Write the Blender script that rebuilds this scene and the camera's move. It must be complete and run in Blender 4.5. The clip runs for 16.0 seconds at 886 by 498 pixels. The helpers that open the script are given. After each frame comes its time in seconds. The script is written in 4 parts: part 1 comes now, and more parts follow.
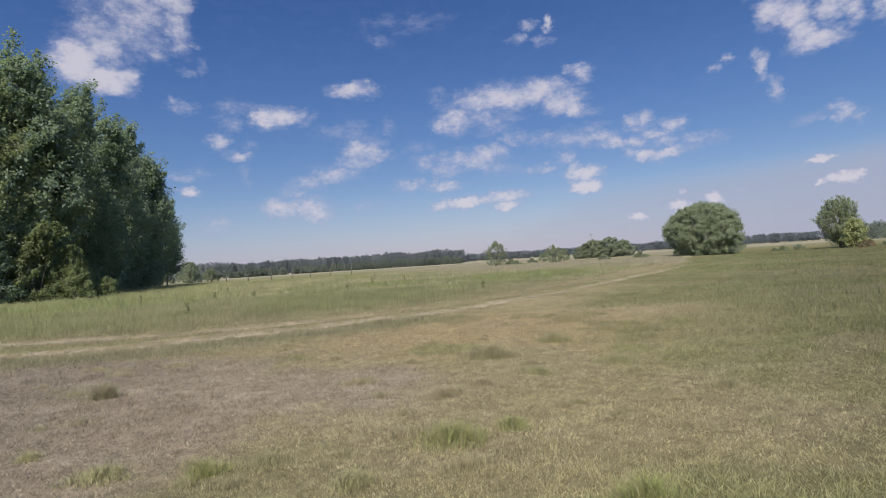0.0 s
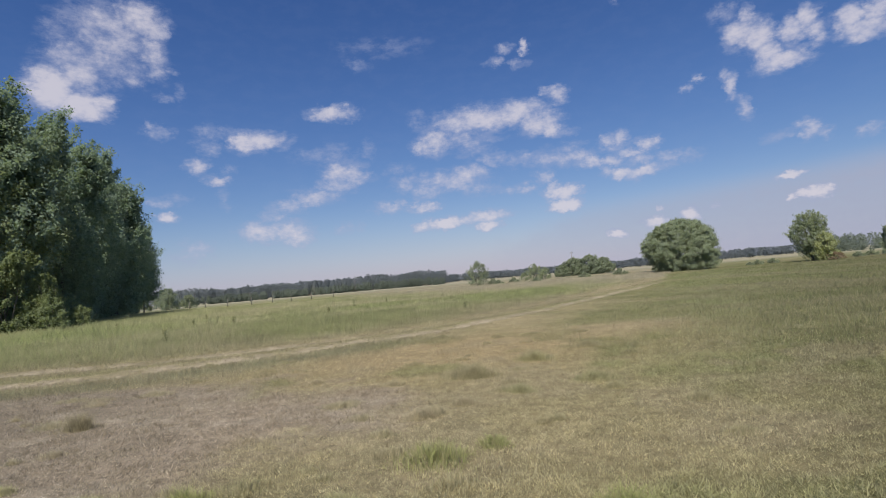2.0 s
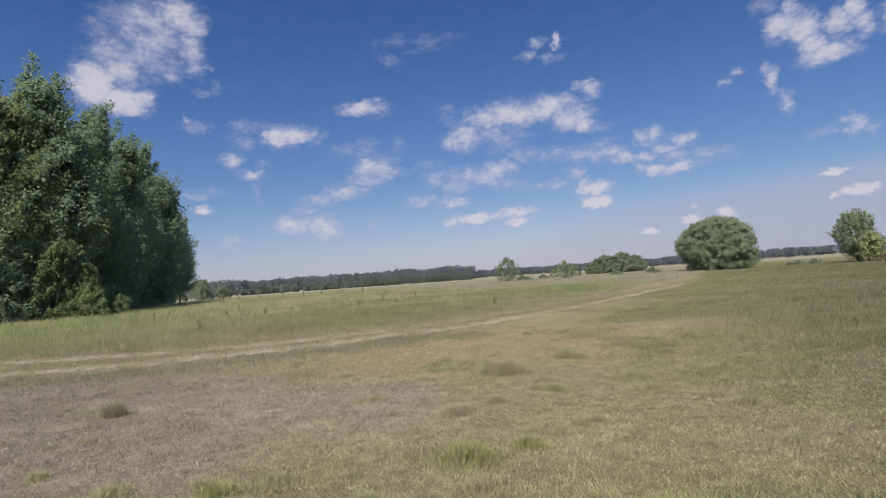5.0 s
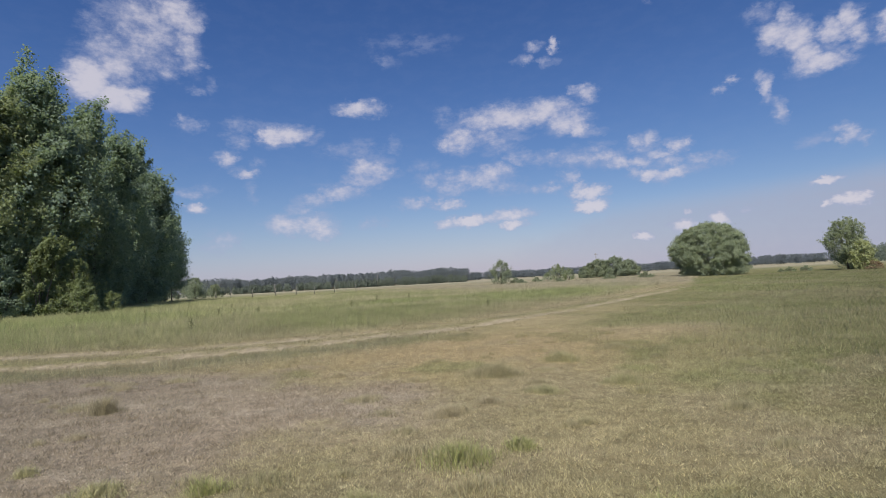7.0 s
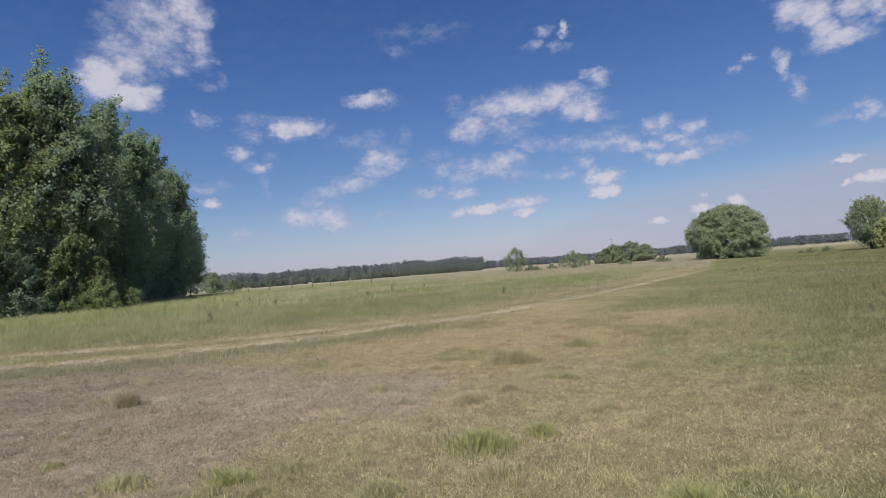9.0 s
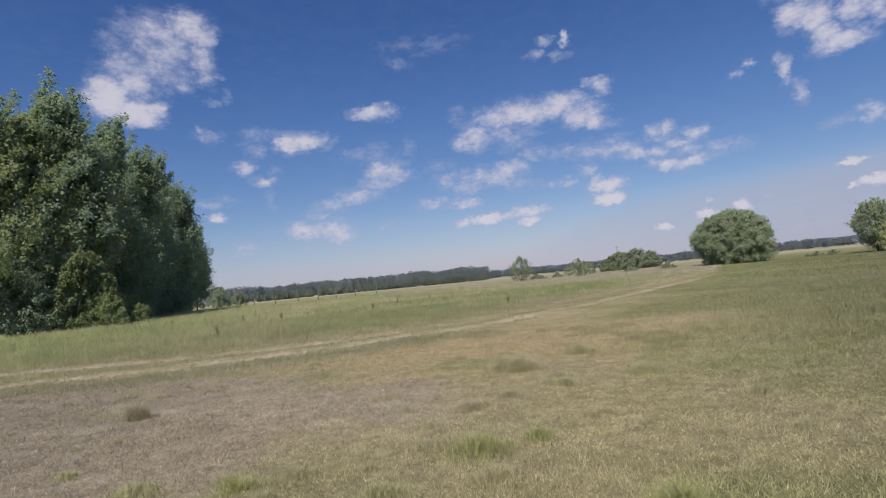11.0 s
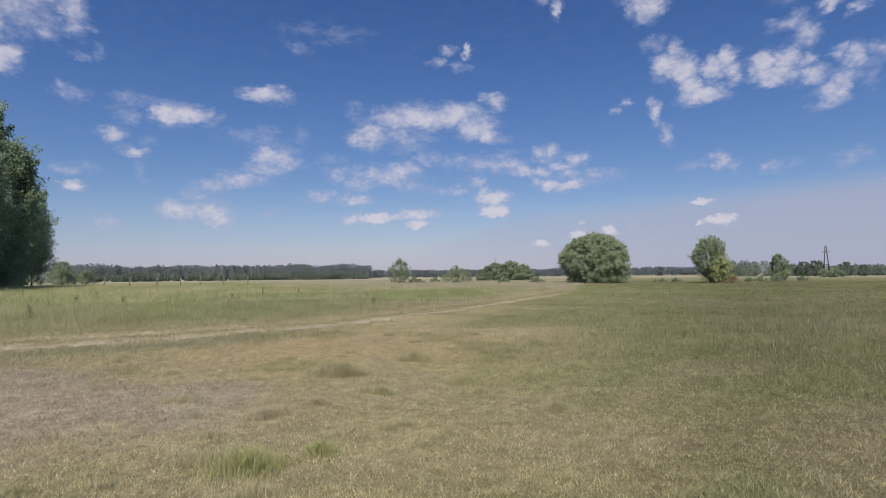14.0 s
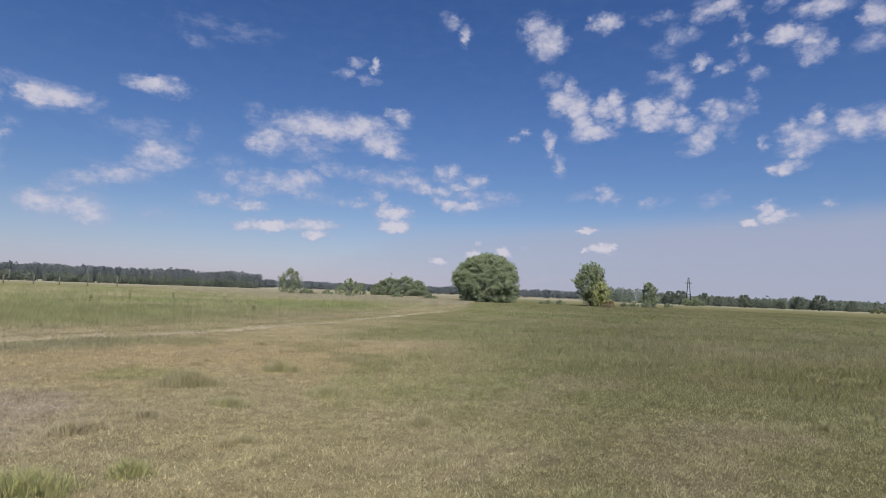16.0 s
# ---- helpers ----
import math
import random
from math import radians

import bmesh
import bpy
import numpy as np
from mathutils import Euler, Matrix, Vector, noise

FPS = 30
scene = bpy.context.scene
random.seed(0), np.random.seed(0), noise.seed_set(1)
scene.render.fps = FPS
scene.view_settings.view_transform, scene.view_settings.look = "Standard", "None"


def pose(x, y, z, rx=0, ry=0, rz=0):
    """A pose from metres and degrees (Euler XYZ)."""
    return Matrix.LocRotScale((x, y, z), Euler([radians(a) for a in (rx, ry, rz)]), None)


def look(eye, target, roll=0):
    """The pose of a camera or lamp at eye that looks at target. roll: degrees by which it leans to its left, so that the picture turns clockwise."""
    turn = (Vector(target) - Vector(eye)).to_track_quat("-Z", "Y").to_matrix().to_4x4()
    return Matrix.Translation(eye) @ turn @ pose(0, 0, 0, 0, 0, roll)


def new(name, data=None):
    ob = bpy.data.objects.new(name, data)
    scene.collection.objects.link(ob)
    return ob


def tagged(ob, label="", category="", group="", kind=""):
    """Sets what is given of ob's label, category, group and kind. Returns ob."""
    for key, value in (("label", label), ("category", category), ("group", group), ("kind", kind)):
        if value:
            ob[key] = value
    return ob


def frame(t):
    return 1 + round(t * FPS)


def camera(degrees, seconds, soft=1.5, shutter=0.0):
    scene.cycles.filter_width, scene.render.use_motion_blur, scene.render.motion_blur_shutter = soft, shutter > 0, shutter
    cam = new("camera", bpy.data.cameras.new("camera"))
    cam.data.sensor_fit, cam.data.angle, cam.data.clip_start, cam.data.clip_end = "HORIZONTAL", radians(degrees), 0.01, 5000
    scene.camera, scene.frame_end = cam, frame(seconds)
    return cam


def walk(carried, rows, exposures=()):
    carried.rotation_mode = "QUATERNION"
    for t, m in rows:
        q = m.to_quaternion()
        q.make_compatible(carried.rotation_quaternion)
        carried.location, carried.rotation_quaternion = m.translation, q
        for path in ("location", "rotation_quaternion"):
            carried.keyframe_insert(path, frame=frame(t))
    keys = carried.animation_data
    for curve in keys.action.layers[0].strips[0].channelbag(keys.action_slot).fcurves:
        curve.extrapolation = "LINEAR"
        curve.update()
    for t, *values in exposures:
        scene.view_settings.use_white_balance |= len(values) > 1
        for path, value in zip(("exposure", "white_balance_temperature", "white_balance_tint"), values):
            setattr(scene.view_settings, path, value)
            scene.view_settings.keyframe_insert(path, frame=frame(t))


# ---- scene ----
# A dry summer meadow with a grove, lone trees and far woods; a person stands almost still and turns slowly to the right.
# ---- camera and walk ----
cam = camera(78.5, 16.0, soft=0.95)
PATH = [
    (0.0, pose(0.000, -0.000, 1.600, 91.239, 3.623, -0.010)),
    (0.5, pose(0.004, -0.018, 1.609, 91.234, 2.874, -0.093)),
    (1.0, pose(0.004, -0.071, 1.624, 92.520, 1.432, -2.480)),
    (1.5, pose(0.070, -0.098, 1.609, 92.270, 4.145, -2.693)),
    (2.0, pose(0.033, -0.100, 1.599, 93.302, 4.857, -1.885)),
    (2.5, pose(0.017, -0.099, 1.609, 92.295, 3.911, -3.037)),
    (3.0, pose(0.010, -0.002, 1.600, 92.610, 3.732, 0.036)),
    (3.5, pose(-0.035, 0.040, 1.602, 92.787, 1.746, 0.181)),
    (4.0, pose(-0.020, 0.079, 1.586, 93.238, 3.597, 1.909)),
    (4.2, pose(-0.020, 0.076, 1.586, 93.209, 4.358, 1.102)),
    (6.3, pose(-0.045, 0.097, 1.573, 92.772, 3.213, 1.603)),
    (6.5, pose(-0.051, 0.090, 1.568, 92.791, 3.334, 1.777)),
    (7.0, pose(-0.030, 0.072, 1.573, 93.186, 3.096, 0.446)),
    (7.5, pose(-0.041, 0.062, 1.576, 93.881, 2.923, 0.215)),
    (8.0, pose(-0.039, 0.081, 1.565, 93.517, 3.610, 0.954)),
    (8.5, pose(-0.062, 0.113, 1.549, 92.767, 3.210, 1.660)),
    (9.0, pose(-0.052, 0.140, 1.546, 92.163, 4.384, 1.997)),
    (9.5, pose(-0.063, 0.087, 1.550, 92.320, 3.397, 0.292)),
    (9.7, pose(-0.049, 0.096, 1.551, 92.326, 3.504, 1.139)),
    (11.8, pose(0.137, -0.102, 1.536, 93.718, 6.469, 1.801)),
    (12.0, pose(0.195, -0.113, 1.541, 91.954, 6.659, -2.988)),
    (12.5, pose(0.460, -0.204, 1.555, 93.330, 1.736, -5.982)),
    (13.0, pose(0.594, -0.155, 1.537, 93.041, 2.604, -8.775)),
    (13.5, pose(0.689, 0.070, 1.530, 93.092, 0.985, -10.759)),
    (14.0, pose(0.792, 0.263, 1.523, 92.707, 0.536, -9.760)),
    (14.5, pose(0.897, 0.394, 1.509, 92.663, 1.670, -10.187)),
    (15.0, pose(1.068, 0.460, 1.460, 94.571, -0.065, -10.925)),
    (15.5, pose(1.120, 0.567, 1.423, 93.855, -1.212, -16.243)),
    (16.0, pose(1.195, 0.594, 1.394, 94.489, -2.151, -20.719)),
]
walk(cam, PATH)

# ---- world and sun ----
SUN_AZ, SUN_EL = -163.0, 54.0      # degrees; azimuth from +y towards +x
scene.view_settings.exposure = 0.0

# cumulus banks: azimuth, elevation, half width, half height (degrees), thickness
CLOUDS_WEST = [
    (-31.1, 20.3, 2.0, 1.4, 0.85), (-28.3, 23.3, 2.9, 1.4, 0.75), (-33.3, 19.0, 1.9, 1.8, 1.30), (-31.2, 17.9, 1.8, 1.1, 1.30), (-29.3, 18.1, 1.0, 0.8, 1.20), (-30.5, 17.5, 1.8, 0.7, 1.10),
    (-31.5, 21.6, 2.2, 1.4, 0.75), (-29.3, 21.5, 2.8, 1.7, 0.60), (-26.9, 20.8, 1.2, 1.0, 0.50), (-29.2, 24.7, 3.3, 1.5, 0.75), (-26.3, 25.4, 2.2, 1.4, 1.00), (-24.8, 24.9, 1.1, 1.3, 0.80),
    (-25.1, 22.7, 1.1, 1.7, 0.70), (-24.9, 21.1, 0.9, 0.7, 0.50), (-23.4, 21.3, 0.6, 0.2, 0.45), (-32.8, 23.7, 0.9, 1.1, 0.30), (-24.2, 19.0, 0.7, 0.3, 0.45), (-22.7, 19.5, 0.3, 0.7, 0.30),
    (-25.1, 15.9, 1.0, 0.5, 0.60), (-25.7, 16.2, 0.4, 0.4, 0.60),
]
CLOUDS_NORTHWEST = [
    (-31.1, 20.3, 2.0, 1.4, 0.85), (-28.3, 23.3, 2.9, 1.4, 0.75), (-15.9, 15.3, 2.2, 0.8, 1.00), (-17.5, 15.2, 1.2, 0.9, 1.05), (-14.0, 15.4, 1.1, 0.4, 0.60), (-19.9, 16.0, 1.5, 0.5, 0.45),
    (-20.9, 14.6, 1.2, 0.8, 0.50), (-21.7, 12.8, 1.0, 0.6, 0.90), (-20.0, 11.5, 1.0, 0.4, 0.95), (-18.8, 12.6, 0.5, 0.2, 0.30), (-19.5, 9.7, 0.3, 0.7, 0.20), (-8.5, 17.9, 2.3, 0.6, 0.95),
    (-7.1, 17.8, 1.3, 0.5, 0.85), (-10.2, 17.6, 0.7, 0.3, 0.60), (-2.8, 24.0, 2.7, 0.4, 0.08), (-5.4, 22.3, 0.9, 0.4, 0.25), (-8.9, 13.7, 2.7, 0.7, 0.40), (-5.0, 14.2, 0.7, 0.6, 0.35),
]
CLOUDS_NORTHWEST_LOW = [
    (-7.6, 11.8, 2.4, 1.0, 0.85), (-5.7, 11.8, 0.8, 0.6, 0.60), (-8.5, 10.8, 2.1, 0.8, 0.75), (-10.8, 9.6, 2.2, 0.8, 0.65), (-13.1, 8.8, 1.6, 0.7, 0.72), (-15.0, 7.8, 1.1, 0.5, 0.62),
    (-14.8, 6.3, 3.2, 1.0, 0.87), (-12.7, 5.6, 1.4, 0.9, 0.92), (-17.0, 6.7, 1.6, 0.6, 0.67), (-22.6, 4.6, 1.3, 1.0, 0.52), (-24.7, 8.1, 1.0, 0.4, 1.27), (-25.0, 9.5, 1.2, 0.4, 0.50),
    (-23.7, 9.9, 0.8, 0.3, 0.35), (-3.3, 8.1, 1.3, 0.5, 0.72), (-1.9, 8.7, 0.6, 0.3, 0.62), (-7.6, 6.3, 1.2, 0.4, 0.47),
]
CLOUDS_MAIN_BANK = [
    (7.7, 16.4, 4.7, 1.2, 1.00), (11.1, 16.6, 2.9, 1.0, 1.05), (13.4, 15.3, 2.3, 1.1, 1.00), (14.7, 14.6, 1.1, 0.8, 0.90), (5.0, 16.1, 2.7, 1.0, 0.90), (2.5, 14.5, 2.0, 1.1, 0.90),
    (1.0, 14.1, 1.3, 0.9, 0.80), (5.5, 14.4, 3.0, 0.7, 0.60), (6.6, 13.3, 1.8, 0.6, 0.45), (15.5, 17.5, 1.0, 0.7, 0.80), (14.4, 18.0, 0.7, 0.4, 0.60), (16.1, 13.9, 1.1, 0.3, 0.40),
    (0.6, 16.7, 0.6, 0.7, 0.35), (8.3, 12.3, 1.6, 0.5, 0.60), (11.7, 11.9, 2.3, 0.6, 0.50), (14.2, 11.6, 1.7, 0.7, 0.60), (16.4, 11.4, 1.9, 0.7, 0.75), (18.1, 10.5, 1.2, 0.6, 0.80),
    (15.9, 12.3, 1.7, 0.4, 0.35),
]
CLOUDS_MAIN_EDGE = [
    (3.5, 10.4, 3.3, 1.0, 0.80), (5.3, 11.0, 2.1, 0.8, 0.80), (1.6, 9.4, 2.1, 0.6, 0.65), (6.4, 9.6, 1.8, 0.7, 0.45), (9.9, 9.0, 1.4, 0.3, 0.45), (11.8, 8.8, 1.0, 0.3, 0.67),
    (13.4, 9.7, 0.8, 0.6, 0.70), (-1.2, 10.4, 1.2, 0.8, 0.45), (-1.7, 11.9, 1.2, 0.5, 0.35), (0.6, 7.8, 1.5, 0.4, 0.92), (-0.5, 8.3, 0.7, 0.3, 0.92), (20.1, 12.5, 0.8, 0.6, 0.75),
    (21.2, 12.6, 0.7, 0.8, 0.75), (20.8, 11.6, 1.3, 0.4, 0.55), (23.7, 11.5, 1.1, 0.7, 1.00), (24.8, 11.8, 0.5, 0.4, 0.80), (22.1, 10.9, 1.3, 0.4, 0.80), (20.2, 10.4, 1.3, 0.4, 0.85),
    (22.9, 10.2, 1.5, 0.4, 0.60),
]
CLOUDS_LOW = [
    (26.0, 10.1, 1.9, 0.4, 0.55), (27.5, 9.7, 1.0, 0.4, 0.45), (20.9, 9.1, 1.1, 0.5, 1.00), (22.8, 8.9, 1.5, 0.5, 0.92), (24.4, 9.2, 1.5, 0.4, 0.50), (19.6, 9.4, 0.6, 0.4, 0.70),
    (15.2, 7.9, 1.7, 0.7, 1.27), (15.2, 6.7, 1.8, 0.5, 1.50), (16.2, 8.2, 0.8, 0.5, 1.02), (14.3, 8.4, 0.7, 0.5, 1.02), (2.3, 6.0, 2.0, 0.5, 1.40), (4.4, 6.2, 2.4, 0.5, 0.97),
    (7.3, 6.4, 2.2, 0.5, 0.92), (7.3, 5.4, 1.2, 0.4, 1.32), (0.2, 5.7, 1.2, 0.4, 0.92), (12.5, 22.7, 0.5, 0.5, 1.00), (10.3, 22.8, 0.7, 0.3, 0.60), (9.5, 21.7, 0.8, 0.4, 0.45),
    (11.7, 21.3, 1.0, 0.3, 0.40),
]
CLOUDS_LOW_EAST = [
    (31.7, 15.5, 0.5, 1.1, 0.80), (31.2, 16.5, 0.4, 0.4, 0.50), (32.6, 13.3, 0.6, 0.8, 0.75), (32.3, 14.1, 0.3, 0.4, 0.50), (28.8, 16.7, 0.4, 0.3, 0.80), (27.8, 16.0, 0.4, 0.2, 0.60),
    (37.2, 10.3, 0.8, 0.7, 0.80), (38.1, 9.9, 0.7, 0.5, 0.65), (36.6, 11.0, 0.4, 0.4, 0.60), (35.1, 10.2, 1.2, 0.3, 0.30), (35.3, 6.8, 1.0, 0.3, 1.30), (36.9, 4.9, 1.1, 0.4, 1.35),
    (35.4, 4.6, 0.3, 0.2, 1.12), (37.9, 4.8, 0.5, 0.3, 1.22), (26.8, 4.5, 0.8, 0.5, 1.20), (23.7, 3.9, 1.1, 0.5, 1.32), (20.1, 3.2, 0.9, 0.3, 1.32), (24.3, 5.2, 0.4, 0.2, 0.72),
    (29.1, 4.8, 0.5, 0.2, 0.57),
]
CLOUDS_EAST = [
    (31.0, 25.5, 1.7, 1.4, 1.00), (29.8, 26.6, 1.3, 1.0, 0.80), (31.8, 25.7, 1.0, 1.1, 0.90), (30.7, 24.3, 1.0, 0.6, 0.70), (20.6, 27.2, 0.9, 0.6, 0.70), (22.3, 26.0, 0.5, 0.8, 0.80),
    (37.0, 26.8, 1.5, 0.7, 1.00), (33.2, 19.7, 1.7, 1.2, 1.00), (32.3, 19.5, 1.0, 0.9, 0.90), (33.4, 20.9, 0.6, 1.0, 0.80), (34.3, 19.0, 1.2, 1.2, 1.00), (35.9, 16.5, 2.2, 0.7, 1.05),
    (34.9, 17.4, 1.1, 1.0, 0.90), (36.7, 18.8, 1.0, 1.0, 0.90), (37.9, 19.4, 0.9, 1.1, 1.00), (38.5, 18.1, 0.8, 0.9, 0.90), (31.8, 21.8, 1.2, 0.6, 0.55),
]
CLOUDS_EAST_BANK = [
    (40.9, 18.3, 1.1, 1.1, 1.00), (42.1, 17.4, 2.2, 0.9, 1.00), (42.7, 18.6, 1.0, 0.8, 0.95), (44.2, 18.2, 0.7, 0.6, 0.70), (44.7, 16.9, 1.2, 0.8, 0.85), (45.8, 15.0, 1.3, 0.9, 0.85),
    (45.2, 14.3, 0.9, 0.4, 0.80), (46.8, 16.1, 1.1, 1.0, 0.80), (47.6, 17.5, 0.9, 0.9, 0.80), (46.6, 18.1, 0.5, 0.5, 0.70), (49.2, 17.5, 0.8, 0.6, 0.65), (50.1, 17.6, 0.5, 0.4, 0.45),
    (48.9, 15.6, 0.4, 0.5, 0.40), (44.2, 20.4, 1.0, 1.0, 0.75), (43.2, 21.3, 1.2, 0.5, 0.65), (41.9, 21.4, 0.7, 0.3, 0.40), (43.7, 21.8, 0.5, 0.4, 0.50),
]
CLOUDS_HIGH_EAST = [
    (45.8, 22.3, 0.6, 0.6, 0.90), (48.0, 21.5, 0.6, 0.4, 0.80), (48.9, 23.7, 0.3, 0.3, 0.70), (49.7, 22.3, 0.4, 0.5, 0.40), (42.7, 23.7, 0.9, 0.6, 0.30), (43.8, 25.0, 0.9, 0.6, 0.40),
    (51.0, 20.6, 0.5, 0.4, 0.50), (50.3, 18.7, 0.3, 0.6, 0.35), (53.5, 23.5, 1.8, 0.6, 1.00), (54.8, 22.8, 1.1, 0.6, 0.90), (55.1, 21.7, 0.9, 0.8, 0.70), (47.2, 9.6, 1.1, 0.6, 0.35),
    (41.3, 9.5, 0.7, 0.4, 0.60), (43.0, 9.6, 0.5, 0.3, 0.35),
]
CLOUDS_SOUTHEAST = [
    (54.4, 14.5, 1.7, 1.2, 0.90), (53.3, 15.7, 0.7, 0.5, 0.80), (54.0, 13.6, 1.1, 0.6, 0.85), (55.2, 16.2, 0.7, 0.8, 0.90), (51.4, 14.5, 0.3, 0.6, 0.50), (53.0, 12.3, 1.1, 0.5, 1.10),
    (54.1, 12.4, 0.6, 0.5, 0.70), (51.5, 8.5, 0.8, 0.6, 1.12), (52.5, 7.8, 1.2, 0.4, 1.12), (50.3, 7.3, 0.7, 0.4, 1.32), (56.4, 8.8, 0.5, 0.3, 0.72),
]
CLOUDS_TOP_EAST = [
    (47.5, 26.7, 2.0, 0.6, 0.90), (49.5, 25.8, 0.5, 0.9, 0.50), (46.3, 26.0, 1.0, 0.4, 0.40), (42.3, 26.7, 1.6, 0.3, 0.40), (45.2, 24.9, 0.8, 0.4, 0.40), (49.9, 23.8, 0.4, 0.3, 0.70),
    (52.3, 26.1, 0.8, 0.4, 0.60), (56.1, 25.0, 1.7, 0.6, 1.00), (56.1, 21.8, 0.8, 0.5, 0.60), (59.7, 23.7, 1.0, 0.9, 0.90), (59.3, 21.7, 0.9, 0.6, 0.50), (58.2, 15.3, 1.7, 1.0, 0.95),
    (60.0, 15.2, 1.1, 1.1, 0.90),
]


def build_world():
    w = bpy.data.worlds.new("summer_sky")
    scene.world = w
    w.use_nodes = True
    nt = w.node_tree
    nt.nodes.clear()
    N, L = nt.nodes.new, nt.links.new

    def setin(node, i, v):
        if hasattr(v, "node"):
            L(v, node.inputs[i])
        elif v is not None:
            node.inputs[i].default_value = v

    def m(op, a, b=None, c=None, clamp=False):
        n = N("ShaderNodeMath")
        n.operation, n.use_clamp = op, clamp
        for i, v in enumerate((a, b, c)):
            setin(n, i, v)
        return n.outputs[0]

    def vm(op, a, b=None, c=None, out=0):
        n = N("ShaderNodeVectorMath")
        n.operation = op
        for i, v in enumerate((a, b, c)):
            setin(n, i, v)
        return n.outputs[out]

    def noise_tex(vec, scale, detail, rough=0.55):
        n = N("ShaderNodeTexNoise")
        L(vec, n.inputs["Vector"])
        n.inputs["Scale"].default_value = scale
        n.inputs["Detail"].default_value = detail
        n.inputs["Roughness"].default_value = rough
        return n

    def ramp(v, a, b, lo=0.0, hi=1.0):
        n = N("ShaderNodeMapRange")
        n.interpolation_type = "SMOOTHSTEP"
        for i, val in enumerate((v, a, b, lo, hi)):
            setin(n, i, val)
        return n.outputs[0]

    def mixc(f, a, b):
        n = N("ShaderNodeMix")
        n.data_type = "RGBA"
        for i, v in ((0, f), (6, a), (7, b)):
            setin(n, i, v)
        return n.outputs[2]

    tc = N("ShaderNodeTexCoord").outputs["Generated"]
    sep = N("ShaderNodeSeparateXYZ")
    L(tc, sep.inputs[0])
    x, y, z = sep.outputs
    az = m("MULTIPLY", m("ARCTAN2", x, y), 180 / math.pi)
    el = m("MULTIPLY", m("ARCSINE", z), 180 / math.pi)
    comb = N("ShaderNodeCombineXYZ")
    L(az, comb.inputs[0]), L(el, comb.inputs[1])
    flat = comb.outputs[0]                       # azimuth and elevation in degrees
    # ragged edges: bend the coordinates by two sizes of noise
    stretch = vm("MULTIPLY", flat, (1.0, 1.35, 1.0))
    n1 = noise_tex(stretch, 0.28, 3.0)
    n2 = noise_tex(stretch, 0.95, 4.0, 0.6)
    bend1 = vm("MULTIPLY", vm("SUBTRACT", n1.outputs["Color"], (0.5, 0.5, 0.5)), (1.9, 1.1, 0.0))
    bend2 = vm("MULTIPLY", vm("SUBTRACT", n2.outputs["Color"], (0.5, 0.5, 0.5)), (2.0, 1.2, 0.0))
    bent = vm("ADD", vm("ADD", flat, bend1), bend2)
    field = None
    banks = (CLOUDS_WEST, CLOUDS_NORTHWEST, CLOUDS_NORTHWEST_LOW, CLOUDS_MAIN_BANK, CLOUDS_MAIN_EDGE, CLOUDS_LOW, CLOUDS_LOW_EAST,
             CLOUDS_EAST, CLOUDS_EAST_BANK, CLOUDS_HIGH_EAST, CLOUDS_SOUTHEAST, CLOUDS_TOP_EAST)
    for bank in banks:
        for a, e, ra, re, amp in bank:
            ra, re, amp = ra * 1.28 + 0.12, re * 1.28 + 0.16, amp * 1.14 + 0.09
            d = vm("MULTIPLY_ADD", bent, (1 / ra, 1 / re, 0.0), (-a / ra, -e / re, 0.0))
            v = m("MULTIPLY_ADD", vm("DOT_PRODUCT", d, d, out=1), -amp, amp)
            field = v if field is None else m("SMOOTH_MAX", field, v, 0.12)
    # the same kind of cumulus over the rest of the sky
    plane = vm("DIVIDE", tc, None)
    up = N("ShaderNodeCombineXYZ")
    zz = m("MAXIMUM", z, 0.04)
    for i in range(3):
        L(zz, up.inputs[i])
    L(up.outputs[0], plane.node.inputs[1])
    rest = noise_tex(plane, 1.1, 5.0, 0.6).outputs[0]
    away = m("MAXIMUM", ramp(m("ABSOLUTE", m("SUBTRACT", az, 9.0)), 54.0, 64.0), ramp(el, 30.0, 38.0))
    rest = m("MULTIPLY", m("MULTIPLY", ramp(rest, 0.50, 0.72), away), ramp(el, 0.5, 8.0))
    field = m("MAXIMUM", field, m("MULTIPLY_ADD", rest, 1.4, -0.4))
    fine = noise_tex(stretch, 0.5, 6.0, 0.58).outputs[0]
    bare = field
    inside = ramp(field, -0.22, 0.30)
    tatter = noise_tex(vm("MULTIPLY", flat, (1.0, 1.5, 1.0)), 1.5, 5.0, 0.65).outputs[0]
    field = m("ADD", field, m("MULTIPLY", m("SUBTRACT", fine, 0.5), 1.7))
    field = m("ADD", field, m("MULTIPLY", m("SUBTRACT", tatter, 0.5), 0.85))
    dens = m("MULTIPLY", m("MULTIPLY", ramp(field, -0.12, 1.45), inside), 0.84)
    # thin wisps that hang round the banks and join them
    wisp = m("MULTIPLY", ramp(bare, -0.55, 0.5), ramp(noise_tex(vm("MULTIPLY", flat, (1.0, 2.1, 1.0)), 0.42, 5.0, 0.62).outputs[0], 0.40, 0.68))
    dens = m("MAXIMUM", dens, m("MULTIPLY", wisp, 0.40))
    # thin high veil low in the east, and haze along the horizon
    veil_edge = m("ADD", m("MULTIPLY", az, 0.30), m("MULTIPLY", m("SUBTRACT", n1.outputs[0], 0.5), 3.0))
    veil_edge = m("MINIMUM", m("MAXIMUM", veil_edge, 1.8), 5.0)
